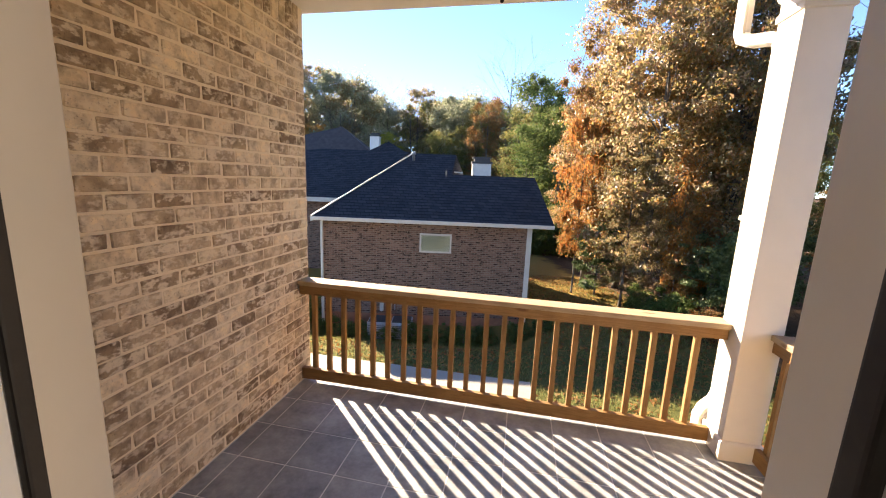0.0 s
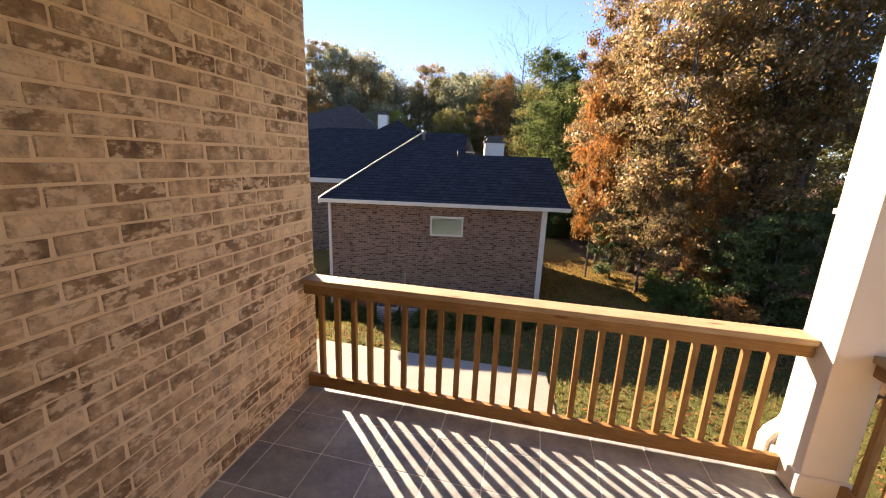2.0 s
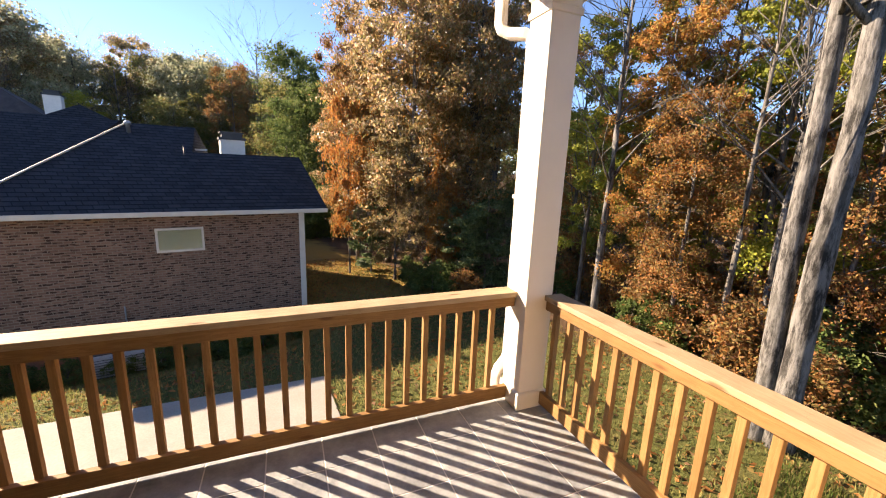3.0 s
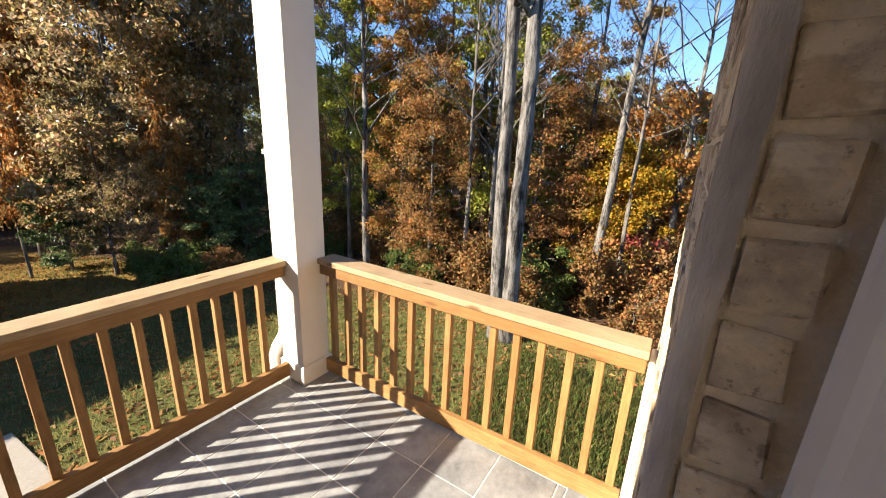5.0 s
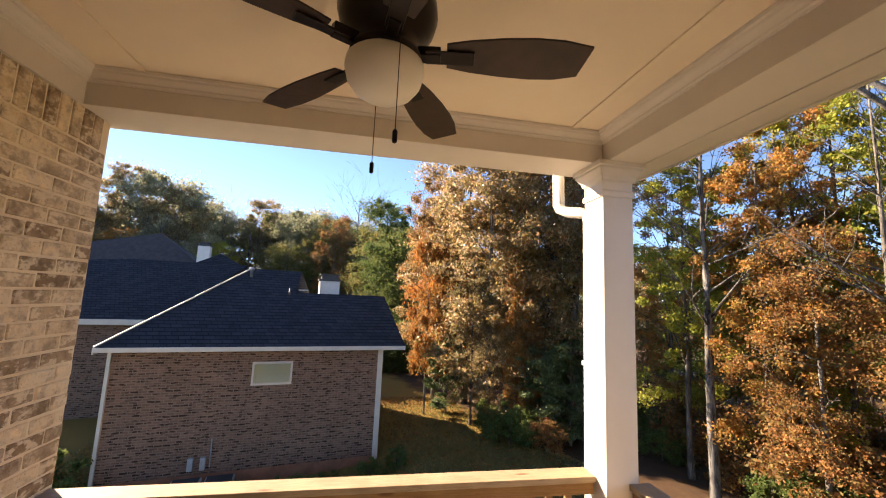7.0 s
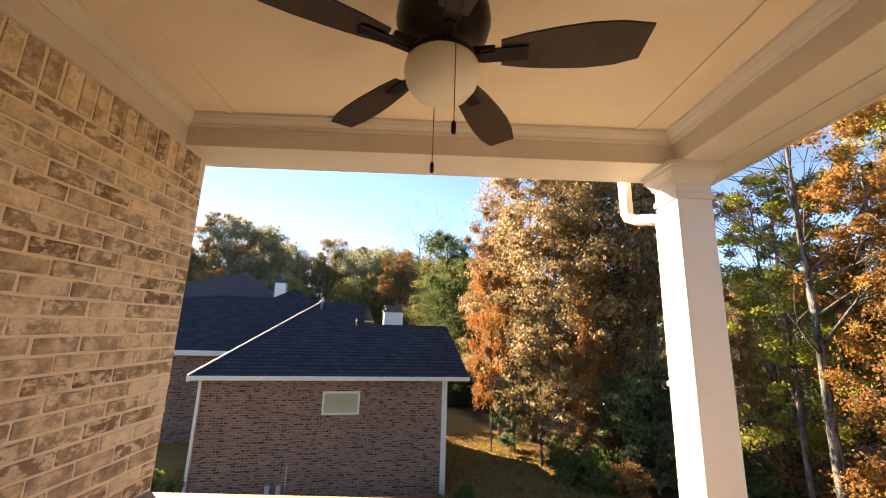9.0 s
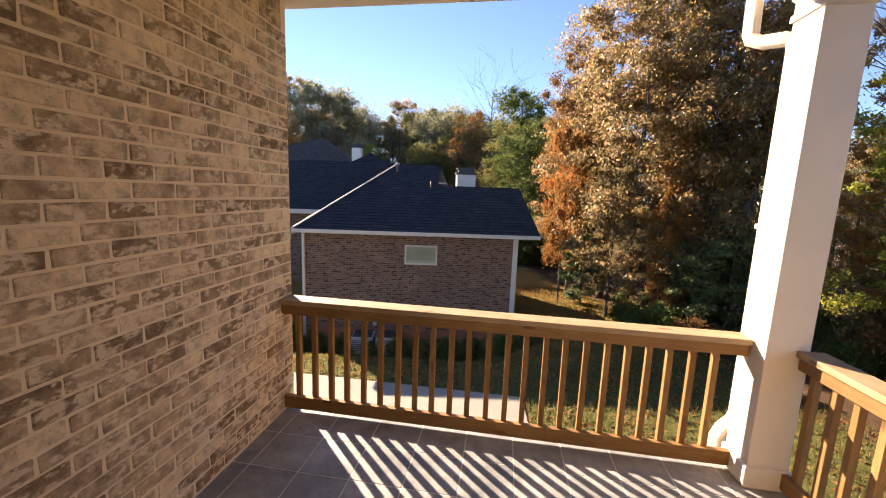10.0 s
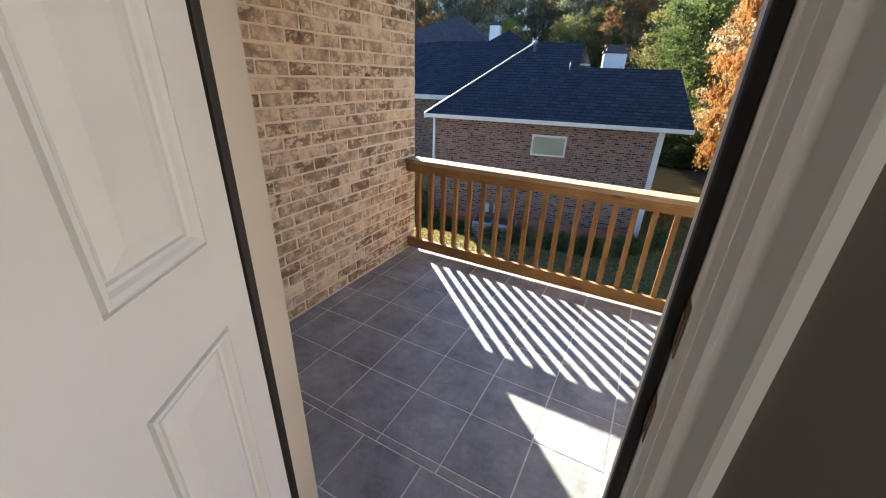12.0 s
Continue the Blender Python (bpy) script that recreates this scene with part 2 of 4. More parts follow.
def leaf_mat(name, stops, back=0.42, gloss=0.7):
    """Leaves: each one its own tint, some light passing through."""
    m = Mat(name, gloss, 0, 0.15 if gloss > 0.6 else 0.5)
    r = m.rand(True)
    ob = m.rand(False)
    n = len(stops)
    col = m.ramp(r, [(i / max(1, n - 1), c) for i, c in enumerate(stops)])
    patch = m.ramp(m.noise(0.8, 3), [(0.35, (0.68, 0.72, 0.66)), (0.65, (1.3, 1.22, 1.15))])
    col = m.mix(0.8, col, patch, "MULTIPLY")
    col = m.mix(0.5, col, m.ramp(ob, [(0, (0.75, 0.85, 0.8)), (1, (1.2, 1.1, 1.05))]), "MULTIPLY")
    m.color(col)
    tr = m.t.nodes.new("ShaderNodeBsdfTranslucent")
    m.link(col, tr.inputs["Color"])
    mx = m.t.nodes.new("ShaderNodeMixShader")
    mx.inputs[0].default_value = back
    m.link(m.b.outputs[0], mx.inputs[1])
    m.link(tr.outputs[0], mx.inputs[2])
    m.link(mx.outputs[0], m.t.nodes["Material Output"].inputs["Surface"])
    return m.m


def bark_mat(name, a, b, lichen=0.0):
    m = Mat(name, 0.95, 0, 0.1)
    f = m.noise(9, 7, 0.75, stretch=(1, 1, 0.2))
    c = m.ramp(f, [(0.43, a), (0.57, b)])
    if lichen:
        c = m.mix(m.math("MULTIPLY", m.ramp(m.noise(2.2, 5), [(0.45, (0, 0, 0)), (0.62, (1, 1, 1))]), lichen), c, (0.23, 0.22, 0.20))
    m.color(c)
    m.bump(f, 0.9, 0.05)
    return m.m


M_BRICK, M_BRICK_I, M_MORTAR, M_SMEAR = brick_mat("buff_brick", False), brick_mat("buff_brick_wall", True), mortar_mat(), rough_mortar_mat()
M_WX, M_WY, M_WZ = wood_mat("pine_x", 0), wood_mat("pine_y", 1), wood_mat("pine_z", 2)
M_CX, M_CY = wood_mat("pine_cap_x", 0, True), wood_mat("pine_cap_y", 1, True)
M_TILE, M_GROUT = tile_mat(), plain("grout", (0.66, 0.65, 0.62), 0.9, 0.2, 14)
M_CREAM = plain("cream_paint", (0.68, 0.62, 0.545), 0.5, 0.05, 3, bump=0.08)
# cream paint tinted tan to hold the warm light that falls on the ceiling
M_CEIL = plain("ceiling_paint_warm_light", (0.80, 0.67, 0.51), 0.7, 0.05, 2, bump=0.1)
M_WHITE = plain("white_paint", (0.80, 0.79, 0.76), 0.42, 0.04, 3, bump=0.06)
M_DOOR = plain("door_paint", (0.80, 0.80, 0.79), 0.45, 0.05, 2.5, bump=0.12)
M_BLACK = plain("weatherstrip_rubber", (0.018, 0.014, 0.012), 0.6, 0.2, 20)
M_BRASS = plain("aged_strike_metal", (0.30, 0.22, 0.15), 0.45, 0.4, 30, metal=0.8)
M_HOLE = plain("raw_hole_wood", (0.16, 0.10, 0.06), 0.9, 0.4, 40)
# greige darkened so the walls read as shaded despite the added room lamp
M_INWALL = plain("interior_wall_shade_paint", (0.13, 0.112, 0.095), 0.8, 0.06, 3)
M_INFLOOR = plain("interior_floor", (0.30, 0.24, 0.18), 0.6, 0.2, 5)
M_BRONZE = plain("dark_bronze", (0.022, 0.016, 0.013), 0.38, 0.3, 12, metal=0.6)
M_BLADE = plain("dark_walnut_blade", (0.050, 0.027, 0.017), 0.5, 0.35, 9)
M_GLOBE = plain("frosted_glass", (0.86, 0.80, 0.66), 0.35, 0.04, 4, bump=0.03)
M_FBRICK, M_SHINGLE = far_brick_mat(), shingle_mat()
M_TRIM = plain("house_trim", (0.57, 0.52, 0.44), 0.55, 0.08, 4)
M_BLIND = plain("window_blind", (0.56, 0.60, 0.42), 0.7, 0.1, 8)
M_CHIM = plain("chimney_siding", (0.74, 0.70, 0.63), 0.7, 0.08, 6)
M_METAL = plain("galvanised_metal", (0.35, 0.36, 0.37), 0.4, 0.2, 12, metal=0.7)
M_DARK = plain("dark_cap_metal", (0.03, 0.032, 0.036), 0.5, 0.2, 12)
M_AC = plain("condenser_grey", (0.36, 0.36, 0.34), 0.6, 0.15, 10)
M_CLAY = plain("red_clay_parging", (0.30, 0.13, 0.07), 0.9, 0.3, 3)
M_GROUND, M_CONC = ground_mat(), concrete_mat()
M_BARK = bark_mat("oak_bark", (0.055, 0.047, 0.04), (0.20, 0.175, 0.15), 0.25)
M_PALE = bark_mat("pale_bark", (0.030, 0.028, 0.026), (0.185, 0.175, 0.165), 0.3)
# the palest stops put glints of the glossy leaves into the tint
L_RUST = leaf_mat("rust_oak_leaf", [(0.24, 0.13, 0.075), (0.36, 0.19, 0.07), (0.22, 0.19, 0.08), (0.42, 0.29, 0.16), (0.17, 0.17, 0.07), (0.52, 0.24, 0.055), (0.50, 0.40, 0.28), (0.24, 0.21, 0.095), (0.36, 0.20, 0.155)], 0.6, 0.42)
L_AMBER = leaf_mat("amber_leaf", [(0.48, 0.20, 0.055), (0.40, 0.17, 0.07), (0.52, 0.28, 0.07), (0.33, 0.16, 0.08), (0.44, 0.32, 0.10), (0.28, 0.20, 0.08)], 0.45)
L_ORANGE = leaf_mat("orange_maple_leaf", [(0.42, 0.16, 0.045), (0.50, 0.24, 0.06), (0.34, 0.12, 0.05), (0.30, 0.20, 0.07), (0.24, 0.17, 0.075)])
L_COPPER = leaf_mat("copper_leaf", [(0.31, 0.125, 0.05), (0.38, 0.18, 0.065), (0.23, 0.105, 0.05), (0.31, 0.22, 0.085), (0.17, 0.13, 0.055), (0.26, 0.13, 0.09)])
L_YELLOW = leaf_mat("yellow_leaf", [(0.46, 0.28, 0.03), (0.42, 0.19, 0.02), (0.25, 0.22, 0.04), (0.48, 0.33, 0.05)])
L_LIME = leaf_mat("yellow_green_leaf", [(0.29, 0.32, 0.06), (0.42, 0.39, 0.07), (0.19, 0.25, 0.05), (0.48, 0.40, 0.10)])
L_GREEN = leaf_mat("green_leaf", [(0.07, 0.12, 0.035), (0.12, 0.17, 0.05), (0.09, 0.13, 0.045), (0.20, 0.22, 0.08)])
L_OLIVE = leaf_mat("olive_leaf", [(0.15, 0.17, 0.06), (0.24, 0.22, 0.08), (0.10, 0.14, 0.05), (0.31, 0.23, 0.10)])
L_PINE = leaf_mat("pine_needle", [(0.06, 0.10, 0.04), (0.10, 0.15, 0.055), (0.14, 0.19, 0.08)], 0.35, 0.5)
# cream stops here stand for leaf glints as well
L_BRONZE = leaf_mat("bronze_green_leaf", [(0.17, 0.17, 0.07), (0.26, 0.21, 0.09), (0.14, 0.11, 0.065), (0.36, 0.26, 0.14), (0.44, 0.36, 0.24), (0.33, 0.17, 0.11), (0.21, 0.20, 0.085), (0.40, 0.24, 0.09)], 0.6, 0.42)
L_GRASS = leaf_mat("green_grass_blade", [(0.05, 0.095, 0.02), (0.08, 0.13, 0.03), (0.15, 0.15, 0.05), (0.05, 0.07, 0.02), (0.17, 0.12, 0.06)])
# distance haze is put into the leaf colour: paler grey-green than real foliage
L_HAZE = leaf_mat("haze_pale_leaf", [(0.28, 0.30, 0.19), (0.36, 0.36, 0.25), (0.23, 0.26, 0.16), (0.44, 0.41, 0.30), (0.33, 0.31, 0.21)], 0.5)
L_RED = leaf_mat("crimson_leaf", [(0.22, 0.035, 0.04), (0.28, 0.06, 0.055), (0.16, 0.035, 0.035)])


# ---- mesh helpers ----
def finish(bm, name, mat, smooth=False, bevel=0.0):
    if bevel:
        bmesh.ops.bevel(bm, geom=bm.edges[:], offset=bevel, segments=2, profile=0.6, affect="EDGES", clamp_overlap=True)
    me = bpy.data.meshes.new(name)
    bmesh.ops.recalc_face_normals(bm, faces=bm.faces[:])
    bm.to_mesh(me)
    bm.free()
    me.materials.append(mat)
    if smooth:
        me.polygons.foreach_set("use_smooth", [True] * len(me.polygons))
    return me


def box(bm, x0, x1, y0, y1, z0, z1):
    v = [bm.verts.new(p) for p in ((x0, y0, z0), (x1, y0, z0), (x1, y1, z0), (x0, y1, z0), (x0, y0, z1), (x1, y0, z1), (x1, y1, z1), (x0, y1, z1))]
    for f in ((0, 3, 2, 1), (4, 5, 6, 7), (0, 1, 5, 4), (1, 2, 6, 5), (2, 3, 7, 6), (3, 0, 4, 7)):
        bm.faces.new([v[i] for i in f])


def boxes(*dims):
    bm = bmesh.new()
    for d in dims:
        box(bm, *d)
    return bm


def part(name, bm, mat, parent=None, label="", bevel=0.0, smooth=False):
    """Links a bmesh as one mesh object, under a thing or a part if given."""
    ob = new(name, finish(bm, name, mat, smooth, bevel))
    if parent is not None:
        ob.parent = parent
    if label:
        ob["label"] = label
    return ob


def shared(name, mesh, parent, m):
    ob = new(name, mesh)
    ob.parent = parent
    ob.matrix_basis = m
    return ob


def empty(name, x=0, y=0, z=0, rz=0):
    ob = new(name)
    ob.empty_display_size = 0.1
    ob.matrix_basis = pose(x, y, z, 0, 0, rz)
    return ob


def lathe(bm, prof, seg=24, centre=(0, 0), cap=True):
    rings = []
    for r, z in prof:
        rings.append([bm.verts.new((centre[0] + r * math.cos(2 * math.pi * i / seg), centre[1] + r * math.sin(2 * math.pi * i / seg), z)) for i in range(seg)])
    for a, b in zip(rings, rings[1:]):
        for i in range(seg):
            bm.faces.new((a[i], a[(i + 1) % seg], b[(i + 1) % seg], b[i]))
    if cap:
        bm.faces.new(rings[0][::-1])
        bm.faces.new(rings[-1])


def tube(bm, pts, radii, seg=8):
    """A tapered tube along a line of points."""
    rings = []
    for i, p in enumerate(pts):
        d = (Vector(pts[min(i + 1, len(pts) - 1)]) - Vector(pts[max(i - 1, 0)])).normalized()
        q = d.to_track_quat("Z", "Y")
        rings.append([bm.verts.new(Vector(p) + q @ Vector((radii[i] * math.cos(2 * math.pi * k / seg), radii[i] * math.sin(2 * math.pi * k / seg), 0))) for k in range(seg)])
    for a, b in zip(rings, rings[1:]):
        for k in range(seg):
            bm.faces.new((a[k], a[(k + 1) % seg], b[(k + 1) % seg], b[k]))
    bm.faces.new(rings[0][::-1])
    bm.faces.new(rings[-1])


def sweep(bm, prof, p0, p1, side):
    """A moulding profile (out, up) swept from p0 to p1; side is the outward direction."""
    p0, p1, side = Vector(p0), Vector(p1), Vector(side)
    up = Vector((0, 0, 1))
    a = [bm.verts.new(p0 + side * o + up * u) for o, u in prof]
    b = [bm.verts.new(p1 + side * o + up * u) for o, u in prof]
    n = len(prof)
    for i in range(n):
        bm.faces.new((a[i], a[(i + 1) % n], b[(i + 1) % n], b[i]))
    bm.faces.new(a)
    bm.faces.new(b[::-1])


def structure(ob, label, category):
    return tagged(ob, label, category, kind="structure")


rng = random.Random(7)
WX, WY0, WY1 = -1.80, 0.565, 2.95      # brick side wall: face, start and end
HY = 0.565                             # outer brick face of the house wall
DX0, DX1 = -0.637, 0.265              # clear door opening
BZ = 3.04                             # underside of the porch beams
CZ = 3.245                            # porch ceiling
COURSE, BL, BH, JOINT = 0.0835, 0.228, 0.0685, 0.015


# ---- ground ----
def ground_z(x, y):
    z = -2.75 - 0.04 * max(min(y, 60) - 5, 0)
    side = 1 / (1 + math.exp(min(60, (x - 0.6) * 2.2)))
    z -= 0.95 * side * math.exp(-((y - 13.0 - 0.12 * x) / 1.9) ** 2)   # swale along the neighbouring house
    return z


def build_ground():
    bm = bmesh.new()
    xs = [-700, -300, -120, -60] + [-30 + 1.0 * i for i in range(81)] + [80, 140, 300, 700]
    ys = [-300, -100, -40] + [-12 + 1.0 * i for i in range(73)] + [90, 150, 300, 800]
    grid = [[bm.verts.new((x, y, ground_z(x, y) + 0.05 * noise.noise(Vector((x * 0.35, y * 0.35, 0))))) for x in xs] for y in ys]
    for j in range(len(ys) - 1):
        for i in range(len(xs) - 1):
            bm.faces.new((grid[j][i], grid[j][i + 1], grid[j + 1][i + 1], grid[j + 1][i]))
    structure(part("ground", bm, M_GROUND, smooth=True), "autumn lawn scattered with fallen leaves, woodland litter beyond", "ground")
    bm = bmesh.new()
    pts = [(-14, 3.2), (0.95, 3.2), (0.48, 8.55), (-14, 8.55)]
    lo = [bm.verts.new((x, y, ground_z(x, y) - 0.1)) for x, y in pts]
    hi = [bm.verts.new((x, y, ground_z(x, y) + 0.07)) for x, y in pts]
    bm.faces.new(hi)
    for i in range(4):
        bm.faces.new((lo[i], lo[(i + 1) % 4], hi[(i + 1) % 4], hi[i]))
    structure(part("pavement", bm, M_CONC, bevel=0.015), "pale stained concrete parking pad beside the lawn", "pavement")


build_ground()


# ---- porch floor ----
def build_floor():
    fl = structure(part("floor", boxes((WX - 0.3, 1.74, 0.345, 2.98, -0.16, -0.0022)), M_GROUT), "charcoal porcelain tile porch floor with pale grout", "floor")
    tx, ty, g = 0.3334, 0.3290, 0.0038
    meshes = {}

    def lay(xs, ys):
        for i in range(len(xs) - 1):
            for j in range(len(ys) - 1):
                w, d = xs[i + 1] - xs[i] - 2 * g, ys[j + 1] - ys[j] - 2 * g
                key = (round(w, 3), round(d, 3))
                if key not in meshes:
                    meshes[key] = finish(boxes((-w / 2, w / 2, -d / 2, d / 2, -0.009, 0.0)), "tile", M_TILE, bevel=0.0018)
                shared("tile", meshes[key], fl, pose((xs[i] + xs[i + 1]) / 2, (ys[j] + ys[j + 1]) / 2, rng.uniform(-0.0007, 0.0007), rng.uniform(-0.12, 0.12), rng.uniform(-0.12, 0.12), 0))

    cols = [-1.80] + [-1.678 + tx * i for i in range(11)] + [1.73]
    lay(cols, [0.832, 0.880] + [1.215 + ty * i for i in range(6)] + [2.97])
    # the last row by the door was set apart, its joints out of step
    lay([-1.80, -1.75] + [-1.417 + tx * i for i in range(10)] + [1.73], [0.445, 0.530, 0.832])
    structure(part("fascia", boxes((WX, 1.76, 2.985, 3.02, -0.28, -0.03), (1.745, 1.78, 0.45, 2.984, -0.28, -0.03)), M_CREAM), "cream painted board along the porch edge", "fascia")


build_floor()


# ---- brick walls ----
def brick_variants(w, h, d, n, mat):
    out = []
    for k in range(n):
        bm = boxes((-w / 2, w / 2, -d, 0.0, -h / 2, h / 2))
        bmesh.ops.bevel(bm, geom=[e for e in bm.edges if all(v.co.y > -1e-6 for v in e.verts)] + [e for e in bm.edges if abs(e.verts[0].co.y - e.verts[1].co.y) > 1e-6], offset=0.004, segments=1, affect="EDGES", clamp_overlap=True)
        for v in bm.verts:
            v.co.x += rng.uniform(-0.004, 0.004)
            v.co.z += rng.uniform(-0.0035, 0.0035)
            v.co.y += rng.uniform(-0.0015, 0.0015)
        out.append(finish(bm, "brick", mat))
    return out


def join_bricks(name, parent, places, meshes, mat):
    """The bricks that lie past the nearest ones, joined into one mesh."""
    verts, faces = [], []
    for m, k in places:
        me = meshes[k]
        base = len(verts)
        verts += [tuple(m @ v.co) for v in me.vertices]
        faces += [tuple(base + i for i in p.vertices) for p in me.polygons]
    me = bpy.data.meshes.new(name)
    me.from_pydata(verts, [], faces)
    me.materials.append(mat)
    ob = new(name, me)
    ob.parent = parent
    ob["kind"] = "stuff"
    return ob


def lay_courses(wall, turn, u0, u1, z0, z1, holes=(), near=lambda u, z: True, soldier=False, stagger=0.0):
    """Running bond over a face; turn maps (along, out, up) to the world."""
    full = brick_variants(BL - JOINT, BH, 0.05, 5, M_BRICK)
    sizes = {}
    far = []
    far_meshes = []
    n = int(round((z1 - z0) / COURSE))
    for c in range(n):
        z = z0 + (c + 0.5) * COURSE
        u = u0 - (BL / 2 if c % 2 else 0) - stagger
        while u < u1:
            a, b = max(u, u0), min(u + BL, u1)
            u += BL
            for h in holes:
                if h[2] < z < h[3] and a < h[1] and b > h[0]:
                    if a < h[0]:
                        b = h[0]
                    elif b > h[1]:
                        a = h[1]
                    else:
                        b = a
            if b - a < 0.03:
                continue
            m = turn @ pose((a + b) / 2, rng.uniform(-0.003, 0.002), z + rng.uniform(-0.0015, 0.0015), rng.uniform(-0.5, 0.5), rng.uniform(-0.5, 0.5), rng.uniform(-0.5, 0.5))
            if b - a > BL - 0.004:
                me = full[rng.randrange(5)]
            else:
                key = round(b - a, 3)
                if key not in sizes:
                    sizes[key] = brick_variants(b - a - JOINT, BH, 0.05, 1, M_BRICK)[0]
                me = sizes[key]
            if near(u, z):
                shared("brick", me, wall, m)
            else:
                far_meshes.append(me)
                far.append((m, len(far_meshes) - 1))
    if soldier:
        sm = brick_variants(BH, BL - JOINT, 0.05, 4, M_BRICK)
        u = u0
        while u + COURSE < u1 + 0.01:
            m = turn @ pose(u + COURSE / 2, rng.uniform(0.0, 0.004), z0 + n * COURSE + BL / 2, 0, rng.uniform(-0.6, 0.6), 0)
            far_meshes.append(sm[rng.randrange(4)])
            far.append((m, len(far_meshes) - 1))
            u += COURSE
    if far:
        join_bricks("upper_bricks", wall, far, far_meshes, M_BRICK_I)


def build_brick_walls():
    side = structure(part("wall_west", boxes((WX - 0.30, WX - 0.007, 0.30, WY1 - 0.006, -0.3, 3.24)), M_MORTAR), "buff tumbled brick side wall of the porch", "wall")
    # along = +y, out = +x
    turn = Matrix(((0, 1, 0, WX), (1, 0, 0, 0), (0, 0, 1, 0), (0, 0, 0, 1)))
    lay_courses(side, turn, WY0 - 0.02, WY1, 0.004, 0.004 + 34 * COURSE, near=lambda u, z: z < 2.15, soldier=True)
    end = Matrix(((-1, 0, 0, WX - 0.004), (0, 1, 0, WY1), (0, 0, 1, 0), (0, 0, 0, 1)))
    lay_courses(side, end, 0.0, 0.29, 0.004, 0.004 + 36 * COURSE, near=lambda u, z: False)
    # the house wall with the door: brick outside, plaster inside
    x0, x1 = WX, 2.4
    hole = (DX0 - 0.41, DX1 + 0.085, -0.5, 2.51)
    cut0, cut1, top = hole[0], hole[1], hole[3]
    house = structure(part("wall_south", boxes((x0, cut0 - 0.007, 0.432, HY - 0.007, -0.3, 3.4), (cut1 + 0.007, x1, 0.432, HY - 0.007, -0.3, 3.4), (cut0 - 0.007, cut1 + 0.007, 0.432, HY - 0.007, top, 3.4)), M_MORTAR), "buff brick house wall round the porch door", "wall")
    face = Matrix(((-1, 0, 0, 0), (0, 1, 0, HY), (0, 0, 1, 0), (0, 0, 0, 1)))
    lay_courses(house, face, -x1, -x0 - 0.06, 0.004, 0.004 + 36 * COURSE, holes=[(-cut1 - 0.018, -cut0 + 0.003, -1, top)], near=lambda u, z: False, stagger=0.06)
    # brick ends in the two reveals
    rev = brick_variants(0.060, BH, 0.035, 4, M_BRICK)
    for c in range(30):
        z = 0.004 + (c + 0.5) * COURSE
        right = Matrix(((0, -1, 0, cut1), (1, 0, 0, HY - 0.058), (0, 0, 1, z), (0, 0, 0, 1)))
        left = Matrix(((0, 1, 0, cut0), (-1, 0, 0, HY - 0.058), (0, 0, 1, z), (0, 0, 0, 1)))
        for m in (right, left):
            shared("brick", rev[rng.randrange(4)], house, m @ pose(rng.uniform(-0.003, 0.003), rng.uniform(-0.003, 0.003), 0, 0, rng.uniform(-1.5, 1.5), rng.uniform(-1, 1)))
    for x, s in ((cut1, 1),):
        bm = bmesh.new()
        prev = None
        for k in range(61):
            z = -0.02 + k * 2.53 / 60
            row = []
            for j in range(5):
                a = math.pi / 2 * j / 4
                wob = 0.004 * noise.noise(Vector((j * 3.1, z * 9, x))) + 0.003 * noise.noise(Vector((j * 5.7, z * 31, x)))
                row.append(bm.verts.new((x + s * (0.024 - 0.026 * math.cos(a)) + wob, HY - 0.024 + 0.026 * math.sin(a) + wob, z)))
            if prev:
                for j in range(4):
                    bm.faces.new((prev[j], prev[j + 1], row[j + 1], row[j]))
            prev = row
        part("mortar_corner", bm, M_SMEAR, house, "rough mortar smeared down the brick corner", smooth=True)
    inner = structure(part("wall_interior", boxes((-3.2, DX0 - 0.03, 0.295, 0.430, 0, 2.75), (DX1 + 0.03, 2.4, 0.295, 0.430, 0, 2.75), (DX0 - 0.03, DX1 + 0.03, 0.295, 0.430, 2.48, 2.75)), M_INWALL), "greige interior wall beside the door, shade put into its dark paint", "wall")
    # unseen walls and ceiling shut out daylight; the opening only serves the added lamp
    room = structure(part("room_shell", boxes((-3.3, -3.2, -4.0, 0.44, 0, 2.75), (2.4, 2.5, -4.0, -0.35, 0, 2.75), (2.4, 2.5, 0.15, 0.44, 0, 2.75), (2.4, 2.5, -0.35, 0.15, 0, 0.85), (2.4, 2.5, -0.35, 0.15, 2.15, 2.75), (-3.3, 2.5, -4.1, -4.0, 0, 2.75)), M_INWALL), "unseen plain walls boxing in the room behind the door", "wall")
    structure(part("room_floor", boxes((-3.3, 2.5, -4.1, 0.343, -0.16, 0.0)), M_INFLOOR), "brown interior floor behind the threshold", "floor")
    structure(part("room_ceiling", boxes((-3.3, 2.5, -4.1, 0.44, 2.751, 2.9)), M_WHITE), "white interior ceiling", "ceiling")


build_brick_walls()


